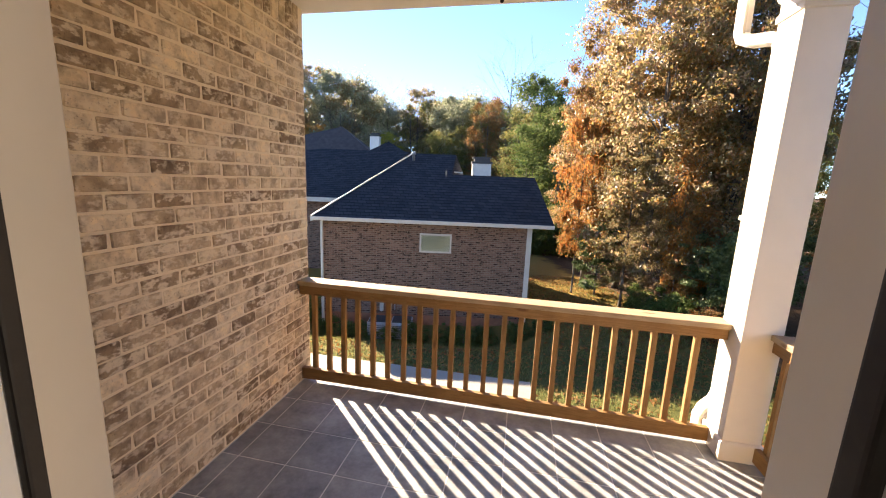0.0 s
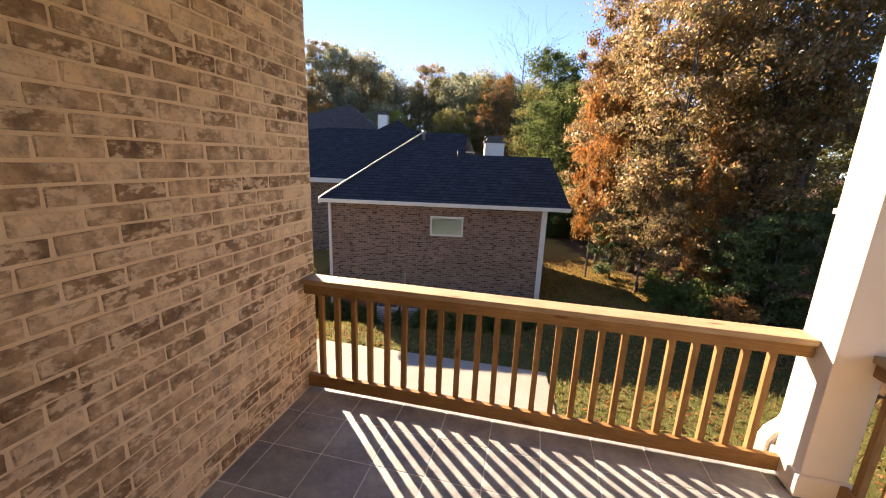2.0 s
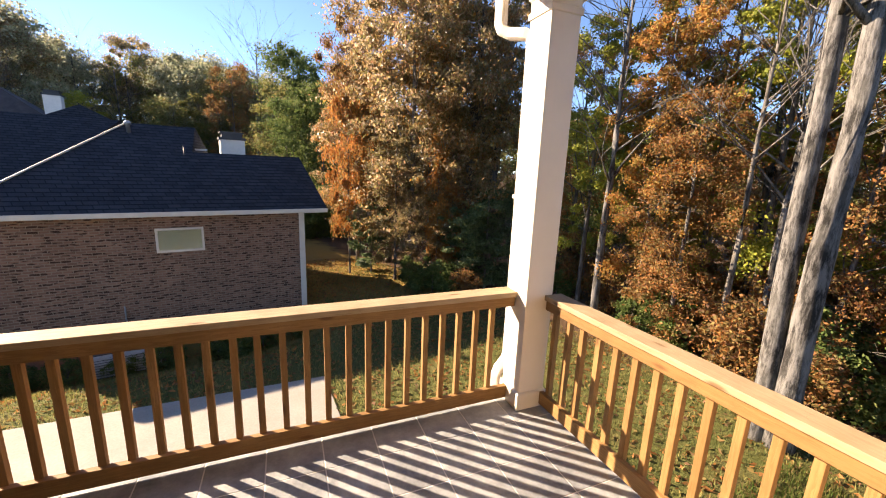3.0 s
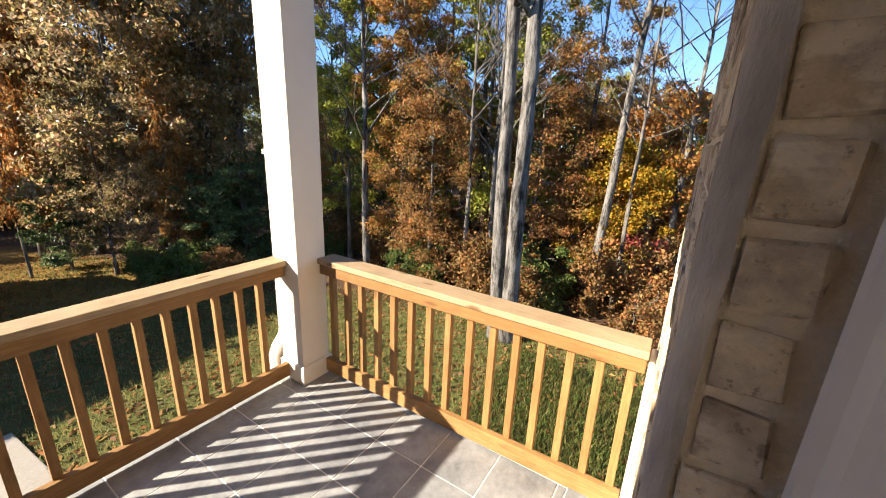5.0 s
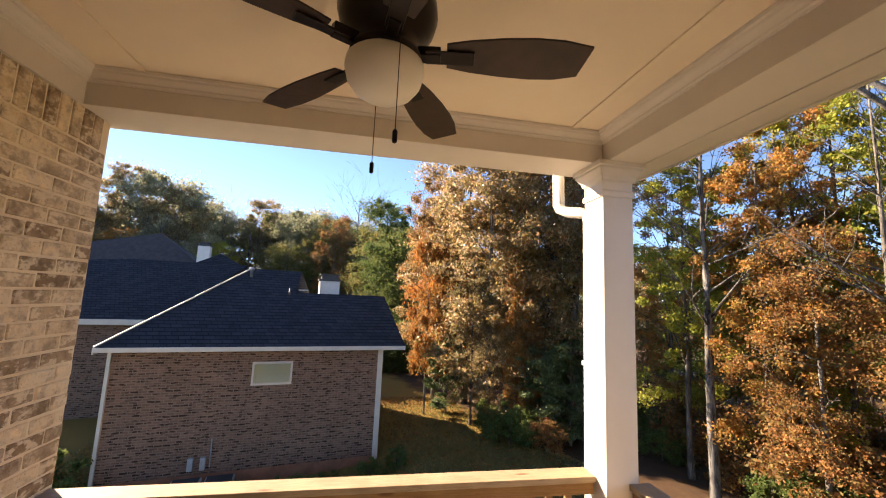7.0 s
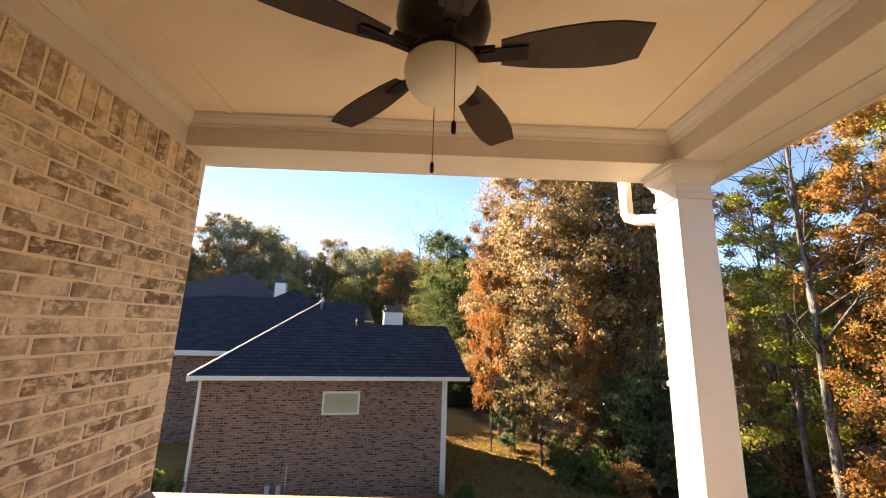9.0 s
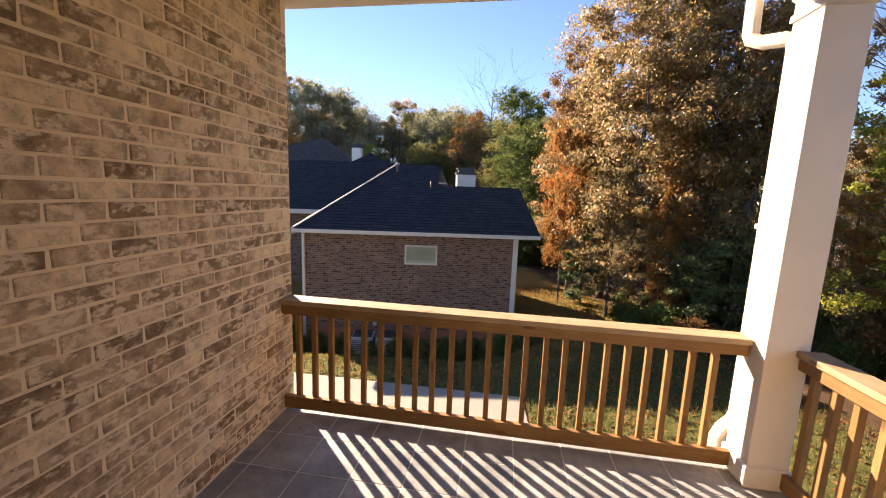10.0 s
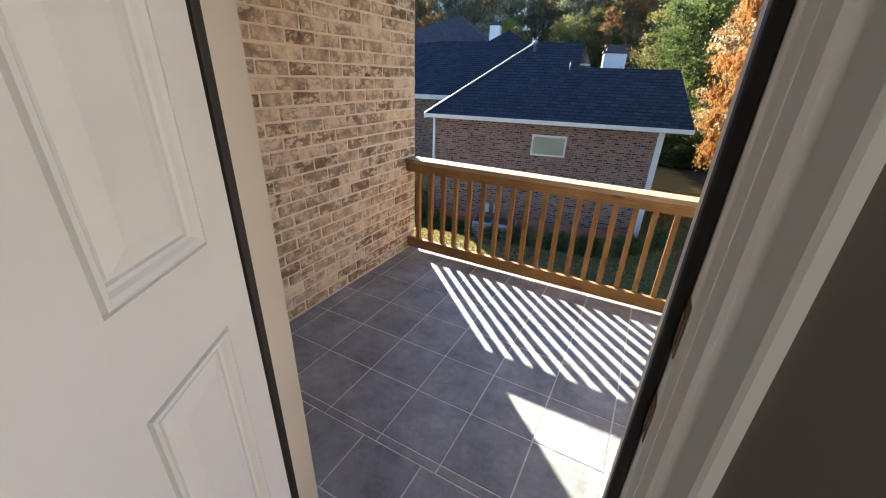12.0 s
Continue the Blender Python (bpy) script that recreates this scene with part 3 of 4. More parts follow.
# ---- door ----
def build_door():
    fr = structure(empty("door_frame", 0, 0.045, 0), "white painted door frame with black weatherstrip and brickmould", "door frame")
    z1 = 2.45
    part("jamb", boxes((DX0 - 0.03, DX0, 0.25, 0.385, 0.0, z1)), M_WHITE, fr, bevel=0.002)
    part("jamb", boxes((DX1, DX1 + 0.03, 0.25, 0.385, 0.0, z1)), M_WHITE, fr, bevel=0.002)
    part("head", boxes((DX0 - 0.03, DX1 + 0.03, 0.25, 0.385, z1 + 0.001, z1 + 0.03)), M_WHITE, fr, bevel=0.002)
    part("stop", boxes((DX0 + 0.0005, DX0 + 0.012, 0.306, 0.384, 0.02, z1 - 0.001)), M_CREAM, fr, bevel=0.002)
    part("stop", boxes((DX1 - 0.012, DX1 - 0.0005, 0.306, 0.384, 0.02, z1 - 0.001)), M_CREAM, fr, bevel=0.002)
    part("weatherstrip", boxes((DX0 + 0.001, DX0 + 0.018, 0.284, 0.305, 0.02, z1 - 0.002)), M_BLACK, fr, "black rubber weatherstrip", bevel=0.004)
    part("weatherstrip", boxes((DX1 - 0.018, DX1 - 0.001, 0.280, 0.305, 0.02, z1 - 0.002)), M_BLACK, fr, "black rubber weatherstrip", bevel=0.004)
    prof = [(0, 0), (0.05, 0), (0.05, 0.070), (0.042, 0.067), (0.036, 0.058), (0.02, 0.052), (0.012, 0.044), (0, 0.036)]
    for x, s in ((DX0 - 0.004, -1), (DX1 + 0.004, 1)):
        bm = bmesh.new()
        a = [bm.verts.new((x + s * o, 0.352 + d, 0.0)) for o, d in prof]
        b = [bm.verts.new((x + s * o, 0.352 + d, z1 + 0.05)) for o, d in prof]
        for i in range(len(prof)):
            bm.faces.new((a[i], a[(i + 1) % len(prof)], b[(i + 1) % len(prof)], b[i]))
        bm.faces.new(a)
        bm.faces.new(b)
        part("brickmould", bm, M_CREAM, fr)
    part("trim_board", boxes((DX0 - 0.407, DX0 - 0.055, 0.386, 0.414, 0.0, z1 + 0.05)), M_CREAM, fr, bevel=0.002)
    part("threshold", boxes((DX0 - 0.05, DX1 + 0.05, 0.24, 0.415, -0.004, 0.018)), M_METAL, fr, "worn metal threshold", bevel=0.005)
    for z, h in ((1.36, 0.075), (1.21, 0.07)):
        pl = part("strike_plate", boxes((DX1 - 0.0025, DX1 - 0.0005, 0.252, 0.279, z - h / 2, z + h / 2)), M_BRASS, fr, "tarnished strike plate", bevel=0.001)
        part("hole", boxes((DX1 - 0.004, DX1 - 0.0027, 0.258, 0.273, z - 0.022, z + 0.022)), M_HOLE, pl)
    # interior casing
    cp = [(0, 0), (0.075, 0), (0.075, -0.020), (0.060, -0.022), (0.054, -0.016), (0.03, -0.014), (0.018, -0.016), (0.012, -0.010), (0, -0.008)]
    for x, s in ((DX0 - 0.010, -1), (DX1 + 0.010, 1)):
        bm = bmesh.new()
        a = [bm.verts.new((x + s * o, 0.2495 + d, 0.0)) for o, d in cp]
        b = [bm.verts.new((x + s * o, 0.2495 + d, z1 + 0.08)) for o, d in cp]
        for i in range(len(cp)):
            bm.faces.new((a[i], a[(i + 1) % len(cp)], b[(i + 1) % len(cp)], b[i]))
        bm.faces.new(a)
        bm.faces.new(b)
        part("casing", bm, M_WHITE, fr)
    # the leaf, hinged on the brick-wall side, open into the room
    lf = structure(empty("door_1", DX0 + 0.004, 0.307, 0.0, -60.0), "white six-panel door standing open into the room, scuffed", "door")
    W, T, Z0, Z1 = 0.885, 0.044, 0.02, 2.435
    sx = [0.0, 0.108, 0.372, 0.523, 0.807, W]
    sz = [Z0, 0.25, 1.107, 1.306, 1.94, 2.05, 2.32, Z1]
    bars = [(sx[0], sx[1], Z0, Z1), (sx[2], sx[3], Z0, Z1), (sx[4], sx[5], Z0, Z1)]
    bm = bmesh.new()
    for a, b, c, d in bars:
        box(bm, a, b, -T / 2, T / 2, c, d)
    for a, b in ((sx[1], sx[2]), (sx[3], sx[4])):
        for k in (0, 2, 4, 6):
            box(bm, a, b, -T / 2, T / 2, sz[k], sz[k + 1])
    part("slab", bm, M_DOOR, lf)
    for a, b in ((sx[1], sx[2]), (sx[3], sx[4])):
        for k in (1, 3, 5):
            c, d = sz[k], sz[k + 1]
            bm = bmesh.new()
            loops = []
            for inset, y in ((0, 0.022), (0.002, 0.012), (0.006, 0.012), (0.008, 0.025), (0.014, 0.0275), (0.021, 0.022), (0.027, 0.013), (0.033, 0.0095), (0.035, 0.002), (0.039, 0.002), (0.041, 0.009), (0.074, 0.0195), (0.078, 0.0205)):
                loops.append([(a + inset, y, c + inset), (b - inset, y, c + inset), (b - inset, y, d - inset), (a + inset, y, d - inset)])
            for s in (1, -1):
                vs = [[bm.verts.new((x, s * y, z)) for x, y, z in lp] for lp in loops]
                for p, q in zip(vs, vs[1:]):
                    for i in range(4):
                        bm.faces.new((p[i], p[(i + 1) % 4], q[(i + 1) % 4], q[i]))
                bm.faces.new(vs[-1])
            part("panel", bm, M_DOOR, lf)
    for z in (0.25, 1.03, 1.80):
        bm = bmesh.new()
        lathe(bm, [(0.007, z - 0.05), (0.007, z + 0.05)], 10, (-0.004, -0.028))
        part("hinge", bm, M_BRASS, lf, "tarnished hinge knuckle")


build_door()


# ---- railings ----
def railing(name, label, length, first, step, n, m, wx, wc):
    """Built along x from 0 to length, at the pose m; n balusters, a step apart."""
    r = tagged(empty(name), label, "railing", "porch railings")
    r.matrix_basis = m
    part("cap", boxes((0, length, -0.07, 0.08, 0.877, 0.915)), wc, r, "weathered pine cap board", bevel=0.004)
    part("top_rail", boxes((0.004, length - 0.004, -0.052, -0.014, 0.800, 0.8765)), wx, r, bevel=0.003)
    part("bottom_rail", boxes((0, length, -0.040, -0.002, 0.024, 0.126)), wx, r, bevel=0.003)
    part("back_rail", boxes((0.004, length - 0.004, 0.026, 0.052, 0.800, 0.8765)), wx, r, bevel=0.003)
    mesh = finish(boxes((-0.019, 0.019, -0.0135, 0.0245, 0.090, 0.8765)), "baluster", M_WZ, bevel=0.003)
    for i in range(n):
        x = first + i * step
        shared("baluster", mesh, r, pose(x + rng.uniform(-0.004, 0.004), 0, rng.uniform(-0.001, 0), 0, rng.uniform(-0.25, 0.25), rng.uniform(-2, 2)))
    return r


railing("porch_railing", "new yellow pine porch railing between brick wall and post", 1.415 - WX, 0.108, 0.1336, 23, pose(WX, 2.835, 0), M_WX, M_CX)
railing("porch_railing", "new yellow pine porch railing between post and house wall", 2.055, 0.07, 0.1383, 15, pose(1.645, 2.65, 0, 0, 0, -89.0), M_WY, M_CY)


# ---- post ----
def build_post():
    px, py = 1.533, 2.767
    p = tagged(empty("porch_post", px, py), "square cream painted porch post with moulded cap and base", "post")

    def sq(h, z0, z1):
        return (-h, h, -h, h, z0, z1)

    part("shaft", boxes(sq(0.115, 0.14, 2.80)), M_CREAM, p, bevel=0.004)
    part("base", boxes(sq(0.131, 0.0, 0.125)), M_CREAM, p, bevel=0.004)
    bm = bmesh.new()
    prof = [(0.131, 0.125), (0.131, 0.130), (0.124, 0.138), (0.1155, 0.142)]
    for r0, r1 in zip(prof, prof[1:]):
        a = [bm.verts.new((sx * r0[0], sy * r0[0], r0[1])) for sx, sy in ((1, 1), (-1, 1), (-1, -1), (1, -1))]
        b = [bm.verts.new((sx * r1[0], sy * r1[0], r1[1])) for sx, sy in ((1, 1), (-1, 1), (-1, -1), (1, -1))]
        for i in range(4):
            bm.faces.new((a[i], a[(i + 1) % 4], b[(i + 1) % 4], b[i]))
    bmesh.ops.remove_doubles(bm, verts=bm.verts[:], dist=0.0005)
    part("base_moulding", bm, M_CREAM, p)
    bm = bmesh.new()
    prof = [(0.1155, 2.795), (0.126, 2.800), (0.126, 2.835), (0.120, 2.842), (0.1155, 2.85), (0.1155, 2.905), (0.128, 2.92), (0.135, 2.945), (0.155, 2.975), (0.165, 2.99), (0.165, 3.005), (0.175, 3.01), (0.175, BZ + 0.002)]
    for r0, r1 in zip(prof, prof[1:]):
        a = [bm.verts.new((sx * r0[0], sy * r0[0], r0[1])) for sx, sy in ((1, 1), (-1, 1), (-1, -1), (1, -1))]
        b = [bm.verts.new((sx * r1[0], sy * r1[0], r1[1])) for sx, sy in ((1, 1), (-1, 1), (-1, -1), (1, -1))]
        for i in range(4):
            bm.faces.new((a[i], a[(i + 1) % 4], b[(i + 1) % 4], b[i]))
    bmesh.ops.remove_doubles(bm, verts=bm.verts[:], dist=0.0005)
    part("capital", bm, M_CREAM, p)
    half = tagged(empty("wall_pilaster", 1.68, HY + 0.013), "cream half post against the brick house wall", "post")
    part("shaft", boxes((-0.10, 0.10, -0.012, 0.012, 0.001, 0.86)), M_CREAM, half, bevel=0.004)


build_post()


# ---- downspout ----
def build_downspout():
    d = tagged(empty("downspout"), "cream metal downspout with an elbow behind the post", "downspout")
    cu = bmesh.new()
    path = [(1.36, 3.20, 3.41), (1.36, 3.18, 2.85), (1.365, 3.16, 2.81), (1.40, 3.10, 2.775), (1.455, 2.985, 2.75), (1.48, 2.945, 2.73), (1.485, 2.93, 2.67), (1.485, 2.93, 0.34), (1.47, 2.935, 0.28), (1.42, 2.95, 0.20), (1.40, 2.955, 0.14), (1.40, 2.955, -2.6)]
    w = 0.036
    rings = []
    for i, p in enumerate(path):
        t = (Vector(path[min(i + 1, len(path) - 1)]) - Vector(path[max(0, i - 1)])).normalized()
        s = Vector((0.85, 0.5, 0)).normalized()
        s = (s - t * s.dot(t)).normalized()
        u = t.cross(s)
        rings.append([cu.verts.new(Vector(p) + s * a * w + u * b * w * 1.1) for a, b in ((1, 0.7), (0.7, 1), (-0.7, 1), (-1, 0.7), (-1, -0.7), (-0.7, -1), (0.7, -1), (1, -0.7))])
    for a, b in zip(rings, rings[1:]):
        for k in range(8):
            cu.faces.new((a[k], a[(k + 1) % 8], b[(k + 1) % 8], b[k]))
    part("pipe", cu, M_CREAM, d)
    part("strap", boxes((1.44, 1.53, 2.885, 2.975, 1.60, 1.63)), M_CREAM, d)


build_downspout()


# ---- porch ceiling, beams, crown ----
def build_ceiling():
    top = 3.36
    structure(part("ceiling", boxes((WX - 0.01, 1.66, 0.54, 2.92, CZ, top)), M_CEIL), "cream porch ceiling panel with batten strips, warm light put into its tan", "ceiling")
    for nm, d in (("beam_north", (WX - 0.28, 1.70, 2.668, 3.000, BZ, CZ - 0.001)), ("beam_east", (1.43, 1.70, HY + 0.002, 2.666, BZ, CZ - 0.001))):
        structure(part(nm, boxes(d), M_CREAM, bevel=0.003), "cream painted boxed porch beam", "beam")
    structure(part("frieze_west", boxes((WX + 0.001, WX + 0.022, HY, 2.667, BZ, CZ - 0.001)), M_CREAM), "cream frieze board above the brick", "trim")
    structure(part("frieze_south", boxes((WX + 0.023, 1.429, HY + 0.006, HY + 0.028, BZ, CZ - 0.001)), M_CREAM), "cream frieze board above the door wall", "trim")
    structure(part("outer_trim", boxes((WX - 0.28, 1.955, 3.002, 3.027, BZ + 0.008, 3.36), (1.93, 1.955, HY, 3.001, BZ + 0.012, 3.36)), M_CREAM, bevel=0.003), "cream outer fascia of the porch beam", "trim")
    structure(part("soffit_east", boxes((1.702, 1.928, HY, 2.965, BZ + 0.022, BZ + 0.04)), M_CREAM), "cream painted eave soffit outside the porch beam", "soffit")
    bm = bmesh.new()
    sweep(bm, [(0, 0.022), (0, -0.006), (0.012, -0.006), (0.018, 0.004), (0.034, 0.008), (0.042, 0.018), (0.056, 0.022)], (1.7015, HY, BZ), (1.7015, 2.965, BZ), (1, 0, 0))
    structure(part("bed_moulding", bm, M_CREAM), "cream bed moulding under the eave", "trim")
    prof = [(0, 0), (0.010, 0.0), (0.014, 0.010), (0.022, 0.014), (0.024, 0.024), (0.040, 0.034), (0.056, 0.052), (0.062, 0.066), (0.074, 0.070), (0.078, 0.086), (0.078, 0.0945), (0, 0.0945)]
    prof = [(o, u * 0.76) for o, u in prof]
    z = CZ - 0.0728
    for nm, p0, p1, s in (("crown_north", (WX + 0.03, 2.667, z), (1.42, 2.667, z), (0, -1, 0)), ("crown_east", (1.429, 0.60, z), (1.429, 2.66, z), (-1, 0, 0)), ("crown_west", (WX + 0.023, 0.57, z), (WX + 0.023, 2.66, z), (1, 0, 0)), ("crown_south", (WX + 0.03, HY + 0.029, z), (1.39, HY + 0.029, z), (0, 1, 0))):
        bm = bmesh.new()
        sweep(bm, prof, p0, p1, s)
        structure(part(nm, bm, M_CREAM), "cream stepped crown moulding", "trim")
    for x in (-1.47, -0.14, 1.175):
        structure(part("batten", boxes((x - 0.026, x + 0.026, HY + 0.11, 2.586, CZ - 0.010, CZ - 0.001)), M_CEIL, bevel=0.003), "narrow ceiling batten", "trim")
    # roof slab out of view, added to keep the sun off the porch
    structure(part("roof", boxes((-3.6, 2.0, -4.2, 3.16, 3.37, 3.55)), M_SHINGLE), "unseen dark shingled roof slab that blocks sun over porch and house", "roof")
    g = structure(part("gutter", boxes((-2.1, 1.98, 3.162, 3.27, 3.40, 3.51)), M_CREAM, bevel=0.01), "cream metal roof gutter", "gutter")


build_ceiling()


# ---- ceiling fan ----
def build_fan():
    f = tagged(empty("ceiling_fan", -0.128, 1.49, 0.062), "dark bronze ceiling fan with five walnut blades and a frosted globe", "ceiling fan")
    bm = bmesh.new()
    lathe(bm, [(0.02, 3.182), (0.075, 3.180), (0.085, 3.165), (0.08, 3.13), (0.05, 3.10), (0.03, 3.085)], 28)
    part("canopy", bm, M_BRONZE, f, smooth=True)
    bm = bmesh.new()
    lathe(bm, [(0.016, 3.10), (0.016, 2.98)], 14)
    part("downrod", bm, M_BRONZE, f, smooth=True)
    bm = bmesh.new()
    lathe(bm, [(0.03, 3.02), (0.07, 3.00), (0.135, 2.975), (0.162, 2.94), (0.165, 2.90), (0.155, 2.86), (0.135, 2.83), (0.115, 2.81), (0.105, 2.785), (0.115, 2.765), (0.12, 2.745), (0.11, 2.735)], 36)
    part("motor_housing", bm, M_BRONZE, f, smooth=True)
    bm = bmesh.new()
    lathe(bm, [(0.112, 2.742), (0.125, 2.730), (0.128, 2.705), (0.119, 2.668), (0.094, 2.634), (0.055, 2.611), (0.012, 2.604)], 36)
    part("globe", bm, M_GLOBE, f, "frosted cream glass globe", smooth=True)
    rows = [(0.20, 0.046), (0.28, 0.062), (0.38, 0.074), (0.48, 0.080), (0.57, 0.076), (0.645, 0.058)]
    for k in range(5):
        a = radians(62 + 72 * k)
        rot = Matrix.Rotation(a, 4, "Z") @ Matrix.Translation((0, 0, 2.772)) @ Matrix.Rotation(radians(-13), 4, "X")
        bm = bmesh.new()
        up = [bm.verts.new(rot @ Vector((r, w, 0.003))) for r, w in rows] + [bm.verts.new(rot @ Vector((r + (0.018 if i == 0 else 0), -w, 0.003))) for i, (r, w) in enumerate(rows[::-1])]
        dn = [bm.verts.new(v.co - Vector((0, 0, 0.007))) for v in up]
        bm.faces.new(up)
        bm.faces.new(dn[::-1])
        for i in range(len(up)):
            bm.faces.new((up[i], up[(i + 1) % len(up)], dn[(i + 1) % len(up)], dn[i]))
        bl = part("blade", bm, M_BLADE, f)
        bm = boxes((0.13, 0.29, -0.026, 0.026, -0.014, -0.006), (0.10, 0.18, -0.018, 0.018, -0.02, 0.02))
        bmesh.ops.transform(bm, matrix=rot, verts=bm.verts[:])
        part("blade_iron", bm, M_BRONZE, f, bevel=0.004)
    for x, y, z0, z1 in ((-0.024, 0.125, 2.405, 2.73), (0.04, -0.137, 2.415, 2.75)):
        bm = bmesh.new()
        lathe(bm, [(0.0014, z0 + 0.03), (0.0014, z1)], 6, (x, y))
        ch = part("pull_chain", bm, M_BRONZE, f)
        bm = bmesh.new()
        lathe(bm, [(0.003, z0 - 0.004), (0.0075, z0), (0.0075, z0 + 0.032), (0.003, z0 + 0.038)], 10, (x, y))
        part("fob", bm, M_BRONZE, ch)


build_fan()


# ---- neighbouring house ----
HX, HYY, HA = -3.5, 13.6, 11.0         # anchor on the near wall and the wall's turn


def poly(bm, pts):
    bm.faces.new([bm.verts.new(p) for p in pts])


def roof_solid(faces, thick=0.12):
    bm = bmesh.new()
    for f in faces:
        poly(bm, f)
        poly(bm, [(x, y, z - thick) for x, y, z in f[::-1]])
    bmesh.ops.remove_doubles(bm, verts=bm.verts[:], dist=0.001)
    return bm


def window_unit(parent, x0, x1, y, z0, z1, mat_in):
    """A framed window on a wall that faces -y."""
    w = part("window", boxes((x0 + 0.05, x1 - 0.05, y - 0.012, y + 0.02, z0 + 0.05, z1 - 0.05)), mat_in, parent, "window with pale blinds")
    part("frame", boxes((x0, x1, y - 0.045, y + 0.03, z0, z0 + 0.06), (x0, x1, y - 0.045, y + 0.03, z1 - 0.06, z1), (x0, x0 + 0.06, y - 0.045, y + 0.03, z0 + 0.06, z1 - 0.06), (x1 - 0.06, x1, y - 0.045, y + 0.03, z0 + 0.06, z1 - 0.06)), M_TRIM, w)
    part("pane", boxes((x0 + 0.06, x1 - 0.06, y - 0.022, y - 0.016, z0 + 0.06, z1 - 0.06)), M_GLASS_CLEAR, w)
    return w


M_GLASS_CLEAR = bpy.data.materials.new("clear_glass")
M_GLASS_CLEAR.use_nodes = True
_b = M_GLASS_CLEAR.node_tree.nodes["Principled BSDF"]
_b.inputs["Transmission Weight"].default_value = 1.0
_b.inputs["Roughness"].default_value = 0.02
_b.inputs["IOR"].default_value = 1.45


def chimney(parent, x, y, z0, z1, w):
    c = part("chimney", boxes((x - w / 2, x + w / 2, y - w / 2, y + w / 2, z0, z1)), M_CHIM, parent, "pale sided chimney", bevel=0.01)
    part("cap", boxes((x - w * 0.56, x + w * 0.56, y - w * 0.56, y + w * 0.56, z1 + 0.001, z1 + 0.09), (x - w * 0.42, x + w * 0.42, y - w * 0.42, y + w * 0.42, z1 + 0.09, z1 + 0.26), (x - w * 0.50, x + w * 0.50, y - w * 0.50, y + w * 0.50, z1 + 0.26, z1 + 0.31)), M_DARK, c, "dark metal chimney cap")


def build_house():
    h = tagged(empty("house", HX, HYY, 0, HA), "brown brick neighbouring house with dark hipped shingle roof", "house")
    ez, uL, uR, base = 0.30, -3.80, 3.84, -4.25
    part("wall", boxes((uL, uR, 0, 7.5, base, ez - 0.02)), M_FBRICK, h, "red-brown brick wall")
    part("foundation", boxes((uL - 0.01, uR + 0.01, -0.012, 7.51, base - 0.5, base + 0.85)), M_CLAY, h, "red clay coated foundation")
    # roof: a high hip that steps down to a lower ridge
    A, B = (-0.80, 3.90, 2.93), (1.12, 3.90, 2.93)
    e0, e1, e2 = (uL - 0.30, -0.36, ez), (uR + 0.86, -0.36, ez), (uL - 0.30, 8.6, ez)
    lowz, lowv = 2.02, 2.43
    C, D = (0.94, lowv, lowz), (4.46, lowv, lowz)
    faces = [
        [e0, e1, D, C, B, A],
        [e2, e0, A],
        [B, C, (1.6, 5.4, lowz - 0.1)],
        [C, D, (4.46, 6.2, ez), (0.94, 6.2, ez)],
        [e1, (uR + 0.86, 6.2, ez), (4.46, 6.2, ez), D],
        [A, B, (1.6, 5.4, lowz - 0.1), (1.6, 8.6, ez), e2],
    ]
    part("roof", roof_solid(faces, 0.02), M_SHINGLE, h, "dark blue-grey asphalt shingle roof")
    part("fascia", boxes((uL - 0.31, uR + 0.86, -0.385, -0.345, ez - 0.12, ez + 0.01), (uL - 0.325, uL - 0.285, -0.38, 8.5, ez - 0.17, ez + 0.01)), M_TRIM, h, "cream fascia and gutter", bevel=0.01)
    part("soffit", boxes((uL - 0.28, uR + 0.86, -0.34, -0.002, ez - 0.13, ez - 0.08)), M_TRIM, h)
    part("soldier_band", boxes((uL + 0.05, uR - 0.02, -0.015, -0.001, ez - 0.33, ez - 0.14)), M_FBRICK, h)
    # sunlit line of the hip, drawn as a strip in the pale trim colour
    bm = bmesh.new()
    tube(bm, [Vector(e0) + Vector((0, 0, 0.03)), Vector(A) + Vector((0, 0, 0.04))], [0.028, 0.028], 6)
    part("hip_ridge", bm, M_TRIM, h, "hip edge strip, its sunlit paleness put into the colour")
    part("corner_board", boxes((uR - 0.03, uR + 0.15, -0.03, 0.15, base, ez - 0.14)), M_TRIM, h, "cream corner board")
    part("downspout", boxes((uL - 0.07, uL + 0.02, -0.09, -0.012, base + 0.3, ez - 0.17)), M_TRIM, h, "cream downspout", bevel=0.01)
    part("bay_window", boxes((uR + 0.002, uR + 0.03, 0.30, 1.00, -1.45, -0.35)), M_DARK, h, "dark side window")
    window_unit(h, -0.17, 1.02, -0.012, -0.915, -0.20, M_BLIND)
    chimney(h, 2.36, 4.7, 1.4, 2.60, 0.86)
    part("rake_trim", boxes((0.92, 1.42, 2.98, 3.02, 2.10, 2.16)), M_TRIM, h)
    bm = bmesh.new()
    lathe(bm, [(0.06, 2.4), (0.06, 2.82), (0.10, 2.85), (0.10, 2.92), (0.04, 2.96)], 12, (-0.78, 3.35))
    part("roof_vent", bm, M_METAL, h, "metal roof vent pipe", smooth=True)
    bm = bmesh.new()
    lathe(bm, [(0.03, 1.7), (0.03, 2.18)], 8, (0.72, 2.28))
    part("vent_pipe", bm, M_DARK, h, smooth=True)
